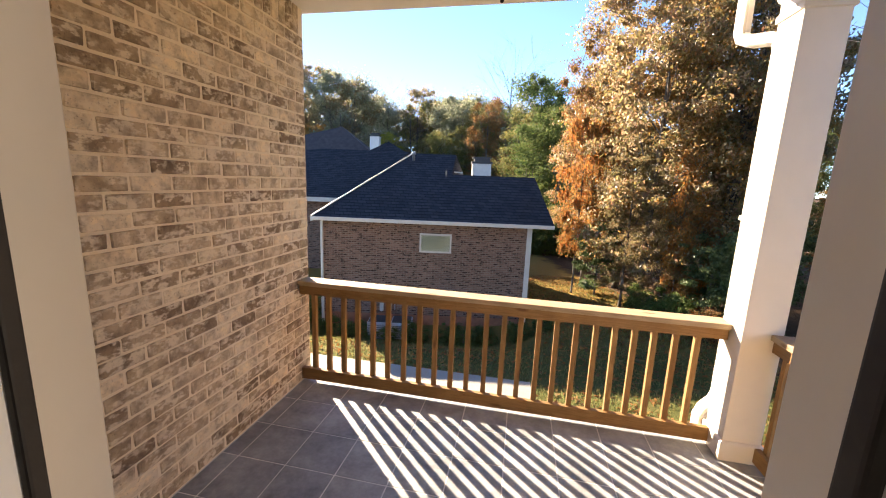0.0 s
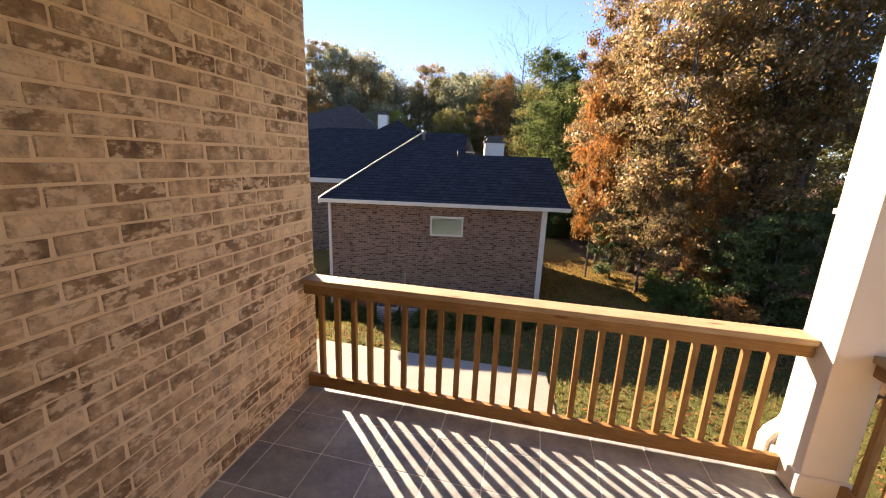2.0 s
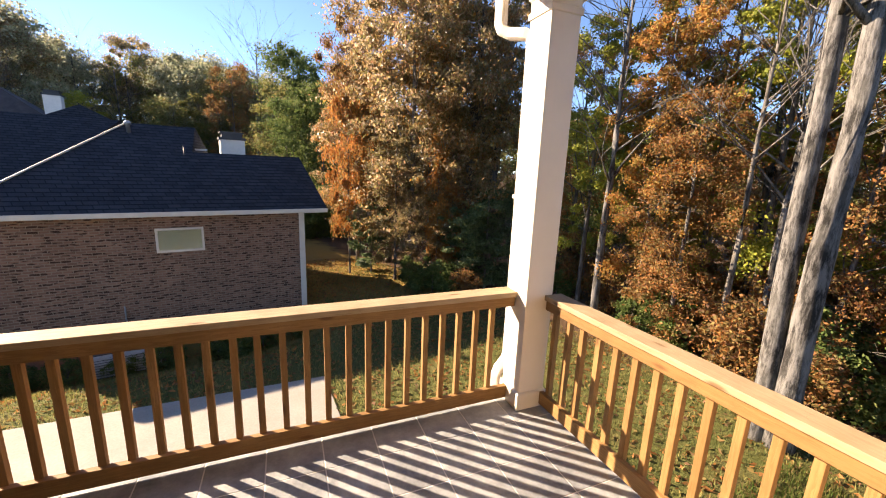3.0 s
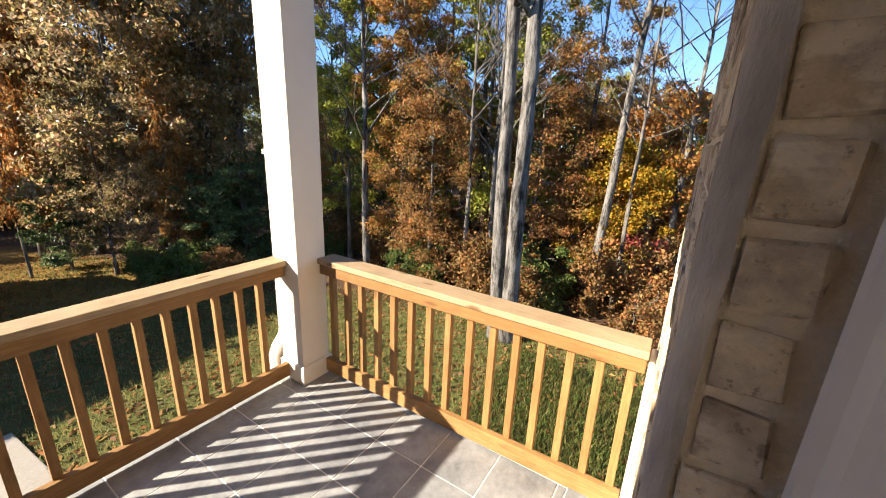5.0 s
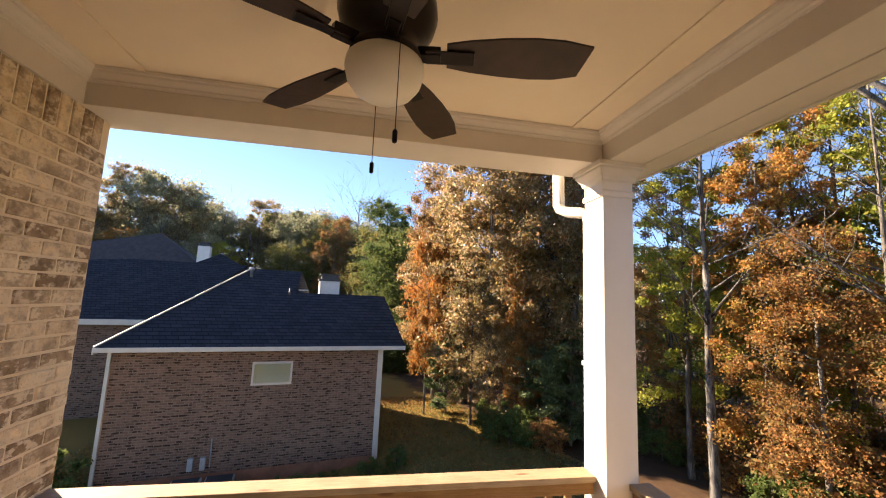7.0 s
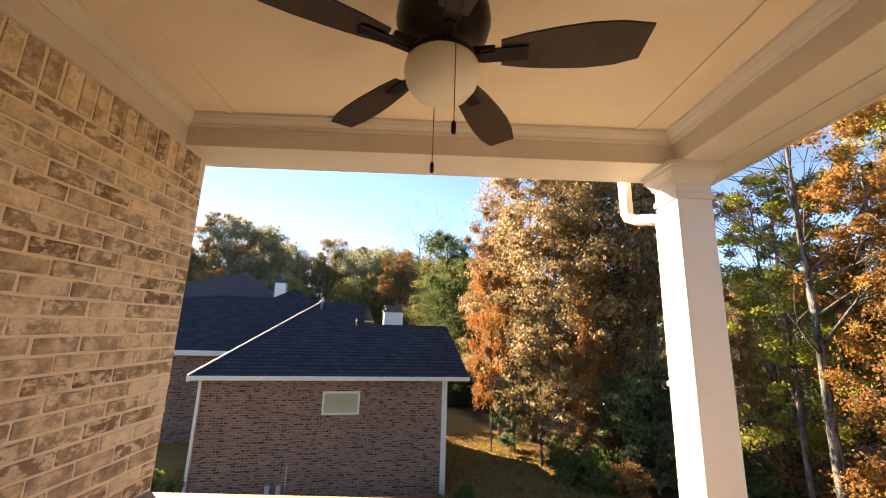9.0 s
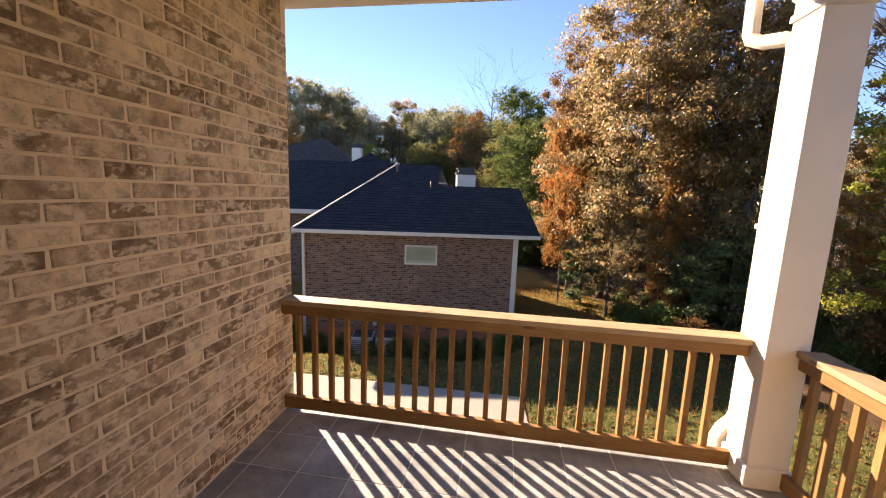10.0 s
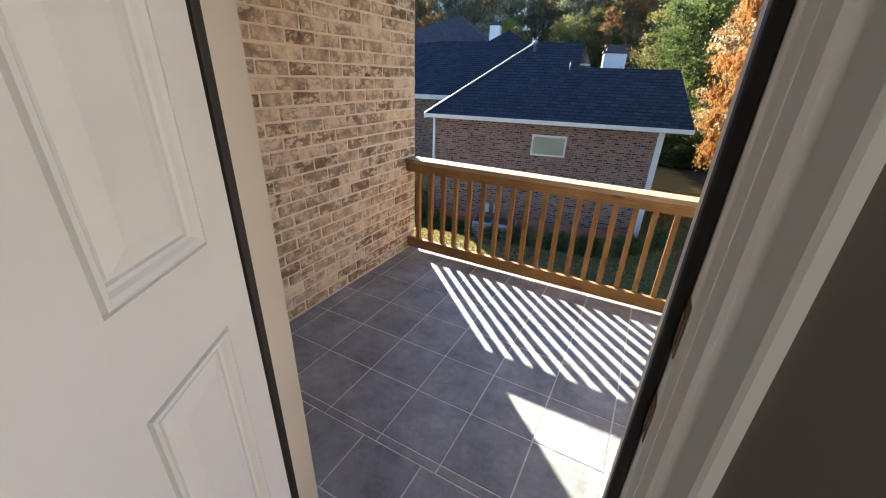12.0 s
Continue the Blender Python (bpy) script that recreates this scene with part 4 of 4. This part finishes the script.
    for u in (-1.62, -1.30):
        part("utility_box", boxes((u, u + 0.14, -0.14, -0.013, -3.25, -2.90)), M_AC, h, "grey utility box", bevel=0.01)
    bm = bmesh.new()
    lathe(bm, [(0.02, -3.2), (0.02, -2.4)], 8, (-1.05, -0.05))
    part("conduit", bm, M_METAL, h)
    # rear wing to the left
    w = tagged(empty("house", HX, HYY, 0, HA), "brown brick rear wing with a dark hipped roof", "house")
    z0 = 0.62
    part("wall", boxes((-16, -4.4, 6.2, 13, -3.4, z0 - 0.03)), M_FBRICK, w)
    s = 0.74
    a, b = (-6.9, 9.5, z0 + 3.7 * s), (-1.6, 9.5, z0 + 3.7 * s)
    k0, k1 = (-12.5, 8.6, z0 + 2.8 * s), (-8.2, 8.6, z0 + 2.8 * s)
    faces = [
        [(-16.4, 5.8, z0), (-4.2, 5.8, z0), b, a, k1, k0],
        [(-16.4, 5.8, z0), k0, (-16.4, 12.2, z0)],
        [k0, k1, a, b, (-1.6, 13.6, z0), (-16.4, 12.2, z0)],
        [(-4.2, 5.8, z0), (-1.6, 13.6, z0), b],
        [(-4.45, 9.2, 3.10), (-0.7, 9.2, 2.72), (-3.0, 10.2, 3.97)],
        [(-0.7, 9.2, 2.72), (-0.7, 12.5, 2.4), (-3.0, 10.2, 3.97)],
        [(-4.45, 9.2, 3.10), (-3.0, 10.2, 3.97), (-4.6, 12.5, 2.4)],
    ]
    part("roof", roof_solid(faces, 0.02), M_SHINGLE, w, "dark blue-grey asphalt shingle roof")
    part("fascia", boxes((-16.4, -4.2, 5.77, 5.81, z0 - 0.2, z0 + 0.02)), M_TRIM, w, "cream fascia and gutter")
    # the farthest house
    f = tagged(empty("house", HX, HYY, 0, HA), "distant house with a steep brown roof and a chimney", "house")
    part("wall", boxes((-21, -6.0, 21.5, 28, -3.6, 3.0)), M_FBRICK, f)
    p = (-9.7, 24.0, 6.46)
    q = (-12.6, 24.0, 5.17)
    w0 = (-22.0, 24.0, 4.92)
    faces = [[(-22, 21.2, 2.92), (-5.0, 21.2, 2.92), p, q, w0], [(-5.0, 21.2, 2.92), (-5.0, 28.5, 2.92), p], [(-22, 28.5, 2.92), w0, q, p, (-5.0, 28.5, 2.92)]]
    part("roof", roof_solid(faces, 0.03), plain("brown_shingle", (0.055, 0.045, 0.045), 0.9, 0.3, 3), f, "brown shingle roof")
    chimney(f, -6.15, 22.4, 2.7, 5.45, 0.85)
    for u in (-0.42, 0.42):
        ac = tagged(part("air_conditioner", boxes((u - 0.37, u + 0.37, -1.15, -0.41, 0.0, 0.78)), M_AC, bevel=0.03), "grey air conditioning condenser on the ground by the brick wall", "air conditioner", "condensers by the house")
        top = part("fan_grille", boxes((u - 0.33, u + 0.33, -1.11, -0.45, 0.781, 0.80)), M_DARK, ac)
        louvre = finish(boxes((-0.35, 0.35, -0.006, 0.0, -0.006, 0.006)), "louvre", M_DARK)
        for k in range(9):
            shared("louvre", louvre, ac, pose(u, -1.151, 0.10 + 0.07 * k))
        ac.matrix_basis = pose(HX, HYY, 0, 0, 0, HA) @ pose(-1.1, 0, -4.10)


build_house()


# ---- trees ----
def crown_mesh(name, seed, n, radius, height, base, leaf, mat, clumps=70, squash=0.7, top=0.45, drop=0.0, spread=(0.75, 1.14), tight=1.0, slim=0.36, hang=0.35):
    """A crown of single leaves gathered in clumps; the outline stays ragged, with gaps."""
    r = np.random.default_rng(seed)
    cz = r.random(clumps) ** 0.9
    prof = np.sin(np.pi * np.clip(cz * (1 - top) + top * 0.55, 0, 1)) ** 0.7
    ang = r.random(clumps) * 2 * np.pi
    rad = radius * prof * np.sqrt(0.12 + 0.88 * r.random(clumps)) * r.uniform(spread[0], spread[1], clumps)
    centres = np.stack([rad * np.cos(ang), rad * np.sin(ang), base + cz * height], 1)
    size = radius * tight * (0.09 + 0.23 * r.random(clumps) ** 1.5)
    which = r.integers(0, clumps, n)
    off = r.normal(size=(n, 3)) * size[which][:, None] * np.array([0.62, 0.62, 0.62 * squash])
    p = centres[which] + off
    p[:, 2] -= drop * np.linalg.norm(off[:, :2], axis=1)
    a = r.normal(size=(n, 3))
    a[:, 2] -= hang
    a /= np.linalg.norm(a, axis=1)[:, None]
    b = np.cross(a, r.normal(size=(n, 3)))
    b /= np.linalg.norm(b, axis=1)[:, None]
    s = leaf * (0.6 + 0.8 * r.random(n))[:, None]
    fold = np.cross(a, b) * s * 0.18
    v = np.stack([p - a * s * 0.6, p + b * s * slim + fold, p + a * s * 0.6, p - b * s * slim + fold], 1).reshape(-1, 3)
    me = bpy.data.meshes.new(name)
    me.vertices.add(4 * n)
    me.vertices.foreach_set("co", v.astype(np.float32).ravel())
    me.loops.add(4 * n)
    me.loops.foreach_set("vertex_index", np.arange(4 * n, dtype=np.int32))
    me.polygons.add(n)
    me.polygons.foreach_set("loop_start", np.arange(0, 4 * n, 4, dtype=np.int32))
    me.update(calc_edges=True)
    me.materials.append(mat)
    return me, centres


def wander(p, d, length, steps, r, bend):
    pts = [Vector(p)]
    d = Vector(d).normalized()
    for _ in range(steps):
        d = (d + Vector((r.uniform(-1, 1), r.uniform(-1, 1), r.uniform(-0.5, 0.8))) * bend).normalized()
        pts.append(pts[-1] + d * length / steps)
    return pts


def wood_mesh(name, seed, height, rad, centres, mat, limbs=14, lean=(0, 0), twigs=3, low=0.3):
    r = random.Random(seed)
    bm = bmesh.new()
    steps = 14
    pts = [Vector((lean[0] * height * (i / steps) + 0.0012 * height * math.sin(i * 0.8 + seed), lean[1] * height * (i / steps) + 0.0012 * height * math.cos(i * 1.1 + seed), height * i / steps)) for i in range(steps + 1)]
    pts[0] = Vector((0, 0, -0.3))
    radii = [rad * (1.3 if i == 0 else 1.0 - 0.80 * (i / steps) ** 1.25) for i in range(steps + 1)]
    tube(bm, pts, radii, 10)
    for k in range(limbs):
        f = low + (0.95 - low) * r.random()
        i = min(steps - 1, int(f * steps))
        start = pts[i].lerp(pts[i + 1], f * steps - i)
        rr = max(0.012, rad * (1.0 - 0.86 * f) * 0.45)
        if len(centres):
            c = Vector(centres[r.randrange(len(centres))])
            d = c - start
            if d.z < 0.1:
                d.z = 0.3
        else:
            an = r.uniform(0, 2 * math.pi)
            d = Vector((math.cos(an), math.sin(an), r.uniform(0.3, 1.2))) * height * 0.22
        L = min(d.length, height * 0.42)
        lp = wander(start, d, L, 5, r, 0.16)
        tube(bm, lp, [rr * (1 - 0.85 * j / 5) for j in range(6)], 5)
        for q in range(twigs):
            j = r.randrange(2, 5)
            dd = (lp[j + 1] - lp[j]).normalized() + Vector((r.uniform(-1, 1), r.uniform(-1, 1), r.uniform(-0.2, 0.9)))
            tp = wander(lp[j], dd, L * 0.45, 3, r, 0.2)
            tube(bm, tp, [max(0.006, rr * 0.4 * (1 - 0.8 * s / 3)) for s in range(4)], 4)
    return finish(bm, name, mat, True)


def tree(label, trunk, crown, m, category="tree", group="woodland trees"):
    t = tagged(empty("tree"), label, category, group)
    t.matrix_basis = m
    ob = new("trunk", trunk)
    ob.parent = t
    if crown is not None:
        ob = new("crown", crown)
        ob.parent = t
    return t


KINDS = {}


def kind(key, label, seed, mat, bark, n, radius, height, base, leaf, trunk_h, trunk_r, **kw):
    limbs = kw.pop("limbs", 14)
    me, cs = crown_mesh("crown", seed, n, radius, height, base, leaf, mat, **kw)
    KINDS[key] = (label, wood_mesh("trunk", seed, trunk_h, trunk_r, cs, bark, limbs=limbs), me)


kind("olive", "tall broadleaf tree with olive green leaves", 11, L_OLIVE, M_BARK, 26000, 3.6, 12.0, 3.0, 0.16, 14.0, 0.22, clumps=130)
kind("green", "tall broadleaf tree in dark green leaf", 12, L_GREEN, M_BARK, 26000, 3.3, 12.5, 2.0, 0.15, 13.5, 0.20, clumps=130)
kind("lime", "slender tree with yellow-green leaves", 13, L_LIME, M_BARK, 26000, 2.5, 11.5, 2.4, 0.10, 14.0, 0.13, clumps=120, spread=(0.6, 1.3), tight=0.62)
kind("bronze", "tall oak in bronze green autumn leaf", 27, L_BRONZE, M_BARK, 38000, 3.0, 14.0, 2.2, 0.122, 15.0, 0.16, clumps=190, spread=(0.65, 1.28), slim=0.28, hang=1.1, tight=0.74)
# far-ridge tree whose pale leaves stand in for haze
kind("hazy", "tall grey-green broadleaf tree on the far ridge, its leaves paled for haze", 28, L_HAZE, M_BARK, 26000, 3.5, 12.0, 2.5, 0.16, 14.5, 0.2, clumps=140, spread=(0.65, 1.25))
kind("copper", "small tree in coppery orange leaf", 14, L_COPPER, M_BARK, 28000, 2.2, 9.0, 1.2, 0.085, 9.5, 0.11, clumps=110, spread=(0.6, 1.3), tight=0.75)
kind("amber", "slender tree in amber and orange leaf", 34, L_AMBER, M_BARK, 24000, 2.3, 11.0, 2.6, 0.095, 13.5, 0.12, clumps=120, spread=(0.6, 1.3), tight=0.62)
kind("orange", "maple in bright orange leaf", 15, L_ORANGE, M_BARK, 15000, 2.2, 6.5, 2.0, 0.13, 8.0, 0.12, clumps=60)
kind("yellow", "small tree in golden yellow leaf", 16, L_YELLOW, M_BARK, 13000, 2.0, 6.0, 1.5, 0.115, 7.5, 0.09, clumps=60)
kind("rust", "oak with rust brown leaves", 17, L_RUST, M_BARK, 36000, 3.1, 14.0, 1.8, 0.122, 15.0, 0.16, clumps=190, spread=(0.65, 1.28), slim=0.28, hang=1.1, tight=0.74)
kind("red", "small understorey tree with crimson leaves", 18, L_RED, M_BARK, 3500, 1.3, 2.2, 0.8, 0.15, 2.8, 0.05, clumps=30)
kind("pine", "young pine with soft green needles", 19, L_PINE, M_BARK, 20000, 1.9, 6.5, 0.4, 0.13, 7.0, 0.10, clumps=80, top=0.75, squash=0.4)
kind("shrub", "dense green understorey shrub", 20, L_GREEN, M_BARK, 9000, 1.5, 2.2, 0.1, 0.10, 1.8, 0.04, clumps=36, limbs=8)
kind("brush", "brown and yellow woodland brush", 21, L_COPPER, M_BARK, 6500, 1.6, 2.4, 0.1, 0.10, 2.0, 0.03, clumps=36, limbs=8)
KINDS["bare"] = ("bare pale-limbed tree that has dropped its leaves", wood_mesh("trunk", 31, 15.0, 0.17, [], M_PALE, limbs=34, twigs=5, low=0.4), None)
KINDS["thin"] = ("slim dark trunk standing in the woods", wood_mesh("trunk", 32, 15.0, 0.12, [], M_BARK, limbs=16, twigs=4, low=0.5), None)


def plant(key, x, y, s=1.0, rz=0.0, sz=None, dz=0.0, tilt=0.0):
    label, trunk, crown = KINDS[key]
    t = tree(label, trunk, crown, pose(x, y, ground_z(x, y) + dz, tilt, 0, rz))
    t.scale = (s, s, sz if sz else s)
    return t


def plant_woods():
    r = random.Random(5)
    # the large autumn oak group beyond the lawn corner
    plant("bronze", 4.9, 16.2, 0.95, 20, 0.84)
    plant("rust", 6.4, 17.2, 0.95, 140, 0.86)
    plant("rust", 5.0, 20.5, 1.0, 250, 0.88)
    plant("orange", 3.9, 20.2, 0.6, 30, 0.95)
    plant("orange", 6.2, 15.2, 0.30, 200, 0.5)
    plant("copper", 3.5, 21.6, 0.85, 120, 1.2)
    plant("orange", 2.6, 18.6, 0.40, 75, 0.95)
    plant("orange", 5.6, 14.9, 0.26, 20, 0.72)
    for x, y, sd, ln in ((7.3, 16.0, 51, (0.045, 0.0)), (8.28, 16.0, 52, (0.09, 0.0))):
        me, cs = crown_mesh("crown", sd, 24000, 2.6, 6.4, 5.6, 0.115, L_RUST, clumps=110, slim=0.28, hang=1.1, tight=0.74)
        tree("tall oak with a straight dark trunk and thin rust crown", wood_mesh("trunk", sd, 13.0, 0.25, cs, M_BARK, limbs=18, lean=ln, low=0.4), me, pose(x, y, ground_z(x, y)))
    plant("bronze", 4.3, 16.6, 0.42, 60, 0.38)
    plant("bronze", 5.4, 15.6, 0.40, 190, 0.36)
    plant("copper", 6.3, 15.0, 0.45, 280, 0.42)
    plant("bronze", 7.6, 16.4, 0.45, 330, 0.40)
    plant("pine", 3.6, 18.4, 0.5, 0)
    plant("pine", 6.5, 14.2, 0.50, 80)
    plant("pine", 7.4, 13.9, 0.55, 10)
    plant("pine", 8.1, 14.6, 0.62, 160)
    plant("pine", 8.4, 18.6, 0.8, 60)
    plant("shrub", 4.9, 15.4, 0.55, 140)
    plant("shrub", 5.2, 14.2, 0.6, 240)
    plant("brush", 6.2, 13.2, 0.42, 20)
    # tall pale twin trunk by the lawn edge
    for dx, dy, sd, ln, hh, rr in ((0.0, 0.0, 41, (0.0, 0.032), 15.5, 0.165), (0.06, -0.30, 42, (0.0, 0.014), 16.5, 0.195)):
        tree("tall pale grey twin-trunked tree with bare upper limbs", wood_mesh("trunk", sd, hh, rr, [], M_PALE, limbs=22, twigs=6, low=0.40, lean=ln), None, pose(7.6 + dx, 3.85 + dy, ground_z(7.6, 3.85)))
    tree("slim leaning pale trunk in the woods", wood_mesh("trunk", 43, 12.0, 0.13, [], M_PALE, limbs=10, low=0.5, lean=(0.01, -0.045)), None, pose(11.0, 2.51, ground_z(11, 2.5)))
    # mixed woods to the right
    mix = [("copper", 9.6, 7.2, 0.80), ("amber", 11.0, 8.9, 1.0), ("lime", 11.6, 6.4, 1.0), ("lime", 9.6, 10.8, 0.90), ("lime", 12.4, 9.6, 1.0), ("olive", 14.5, 12.5, 1.0), ("amber", 11.5, 13.6, 0.95), ("lime", 13.2, 5.9, 1.05), ("rust", 16.5, 9.0, 0.9), ("copper", 11.9, 4.7, 0.90), ("amber", 13.4, 3.6, 0.95), ("copper", 17.0, 5.0, 1.2), ("yellow", 12.9, 3.2, 0.62), ("amber", 14.6, 2.2, 1.0), ("lime", 14.8, 0.4, 0.85), ("orange", 15.5, 3.0, 1.2), ("amber", 15.2, -1.4, 0.95), ("copper", 18.0, 1.4, 1.1), ("red", 11.6, 1.3, 0.9), ("olive", 20.0, -2.0, 1.1), ("yellow", 16.0, -3.0, 1.1), ("lime", 13.2, -4.0, 0.8), ("bare", 10.2, 5.4, 0.85), ("bare", 13.5, 7.6, 1.0), ("bare", 12.2, 0.8, 0.8), ("bare", 15.5, 4.0, 1.0), ("bare", 8.8, 9.2, 0.9), ("thin", 9.4, 5.8, 0.8), ("thin", 11.8, 5.4, 0.8), ("thin", 12.0, 8.2, 0.9), ("thin", 10.8, 1.8, 0.7), ("thin", 14.2, 4.6, 0.9), ("rust", 19.5, 12.5, 0.9), ("olive", 18.5, 7.8, 1.0), ("lime", 20.5, 4.0, 1.1), ("amber", 9.9, 8.6, 0.85), ("yellow", 12.0, 1.9, 0.75), ("orange", 13.1, 1.4, 0.9)]
    for k, x, y, s in mix:
        plant(k, x, y, s * (0.52 if x > 13.8 else 0.8) * r.uniform(0.95, 1.05), r.uniform(0, 360))
    for i in range(34):
        y = r.uniform(-6, 15)
        x = 9.4 - 0.1 * max(0, y - 5) + r.random() ** 1.5 * 8
        plant(r.choice(["shrub", "brush", "brush", "shrub"]) if x > 11 else r.choice(["shrub", "brush"]), x, y, r.uniform(0.4, 0.85), r.uniform(0, 360))
    # far woods, rows behind the houses and the oaks
    far = ["olive", "olive", "green", "lime", "copper", "green", "rust", "bare", "copper", "amber"]
    for row, (d, n, sc) in enumerate(((24, 15, 0.6), (32, 20, 0.62), (40, 26, 0.66), (50, 34, 0.7))):
        for i in range(n):
            b = radians(-50 + 150 * (i + r.random() * 0.8) / n)
            dd = d * r.uniform(0.92, 1.08)
            x, y = dd * math.sin(b), dd * math.cos(b)
            if (y < 36 or row < 3) and x < 3.5:
                continue
            if y > 20 and row == 0 and x < 6:
                continue
            k = r.choice(far)
            s = (0.92 if x < 3.5 else sc) * r.uniform(0.85, 1.15)
            plant(k, x, y, s * (1.5 if k == "pine" else 1), r.uniform(0, 360))
    for i in range(46):
        b = radians(-54 + 66 * (i + r.random()) / 46)
        dd = r.uniform(52, 66)
        plant(r.choice(["hazy", "hazy", "olive", "hazy", "hazy", "bronze", "bare", "green"]), dd * math.sin(b), dd * math.cos(b), r.uniform(1.02, 1.34), r.uniform(0, 360))
    plant("orange", -10.4, 46, 0.85, 0, 1.0)
    plant("copper", -4.6, 46, 1.1, 60, 1.5)
    plant("green", 0.6, 33, 0.72, 10)
    plant("green", 2.6, 31, 0.78, 100)
    plant("olive", 0.0, 38, 0.8, 50)
    plant("rust", 4.6, 27, 0.8, 50)
    for i in range(14):
        plant("shrub", -6 + i * 0.9 + r.uniform(-0.4, 0.4), 33 - 0.15 * i + r.uniform(-1, 1), r.uniform(0.8, 1.4), r.uniform(0, 360))
    # shrubs by the neighbouring house; the front row is added to darken shaded ground
    for x, y, s in ((-8.4, 12.2, 0.8), (-8.9, 11.4, 0.75), (-7.9, 11.2, 0.42), (-2.2, 12.6, 0.32), (-1.0, 12.9, 0.28), (0.2, 13.0, 0.3), (-4.4, 12.3, 0.25), (-3.4, 12.2, 0.33), (-5.4, 12.0, 0.3), (-6.4, 11.9, 0.34), (-1.6, 11.9, 0.3), (1.0, 13.2, 0.26)):
        plant("shrub", x, y, s, r.uniform(0, 360))


plant_woods()


# ---- fallen leaves and grass ----
def scatter(name, label, n, size, mat, seed, area, up, edge=None):
    r = np.random.default_rng(seed)
    x = r.uniform(area[0], area[1], n)
    y = r.uniform(area[2], area[3], n)
    lim = 9.0 - 0.285 * np.maximum(y - 5, 0)
    keep = (x < lim) & ~((x < 0.9 - 0.08 * (y - 3)) & (y < 8.55) & (y > 3.0))
    x, y = x[keep], y[keep]
    n = len(x)
    z = np.array([ground_z(a, b) + 0.05 * noise.noise(Vector((a * 0.35, b * 0.35, 0))) for a, b in zip(x, y)]) + 0.015
    p = np.stack([x, y, z], 1)
    a = r.normal(size=(n, 3)) * (np.array([0.35, 0.35, 1]) if up else np.array([1, 1, 0.25]))
    if up:
        a[:, 2] = np.abs(a[:, 2]) + 0.5
    a /= np.linalg.norm(a, axis=1)[:, None]
    b = np.cross(a, r.normal(size=(n, 3)))
    b /= np.linalg.norm(b, axis=1)[:, None]
    s = size * (0.6 + 0.8 * r.random(n))[:, None]
    w = 0.10 if up else 0.4
    v = np.stack([p - (0 if up else 0.5) * a * s - b * s * w * 0.5, p + b * s * w, p + a * s, p - b * s * w], 1).reshape(-1, 3)
    me = bpy.data.meshes.new(name)
    me.vertices.add(4 * n)
    me.vertices.foreach_set("co", v.astype(np.float32).ravel())
    me.loops.add(4 * n)
    me.loops.foreach_set("vertex_index", np.arange(4 * n, dtype=np.int32))
    me.polygons.add(n)
    me.polygons.foreach_set("loop_start", np.arange(0, 4 * n, 4, dtype=np.int32))
    me.update(calc_edges=True)
    me.materials.append(mat)
    tagged(new(name, me), label, name.replace("_", " "), kind="stuff")


scatter("fallen_leaves", "dry brown leaves scattered over the lawn", 34000, 0.075, L_COPPER, 3, (-9, 10, -4, 22), False)
scatter("grass", "short autumn lawn grass", 100000, 0.085, L_OLIVE, 4, (-9, 10, -3.0, 20), True)
scatter("grass", "lush green grass and weeds beside the porch", 60000, 0.085, L_GRASS, 6, (1.9, 7.4, -5, 3.2), True)
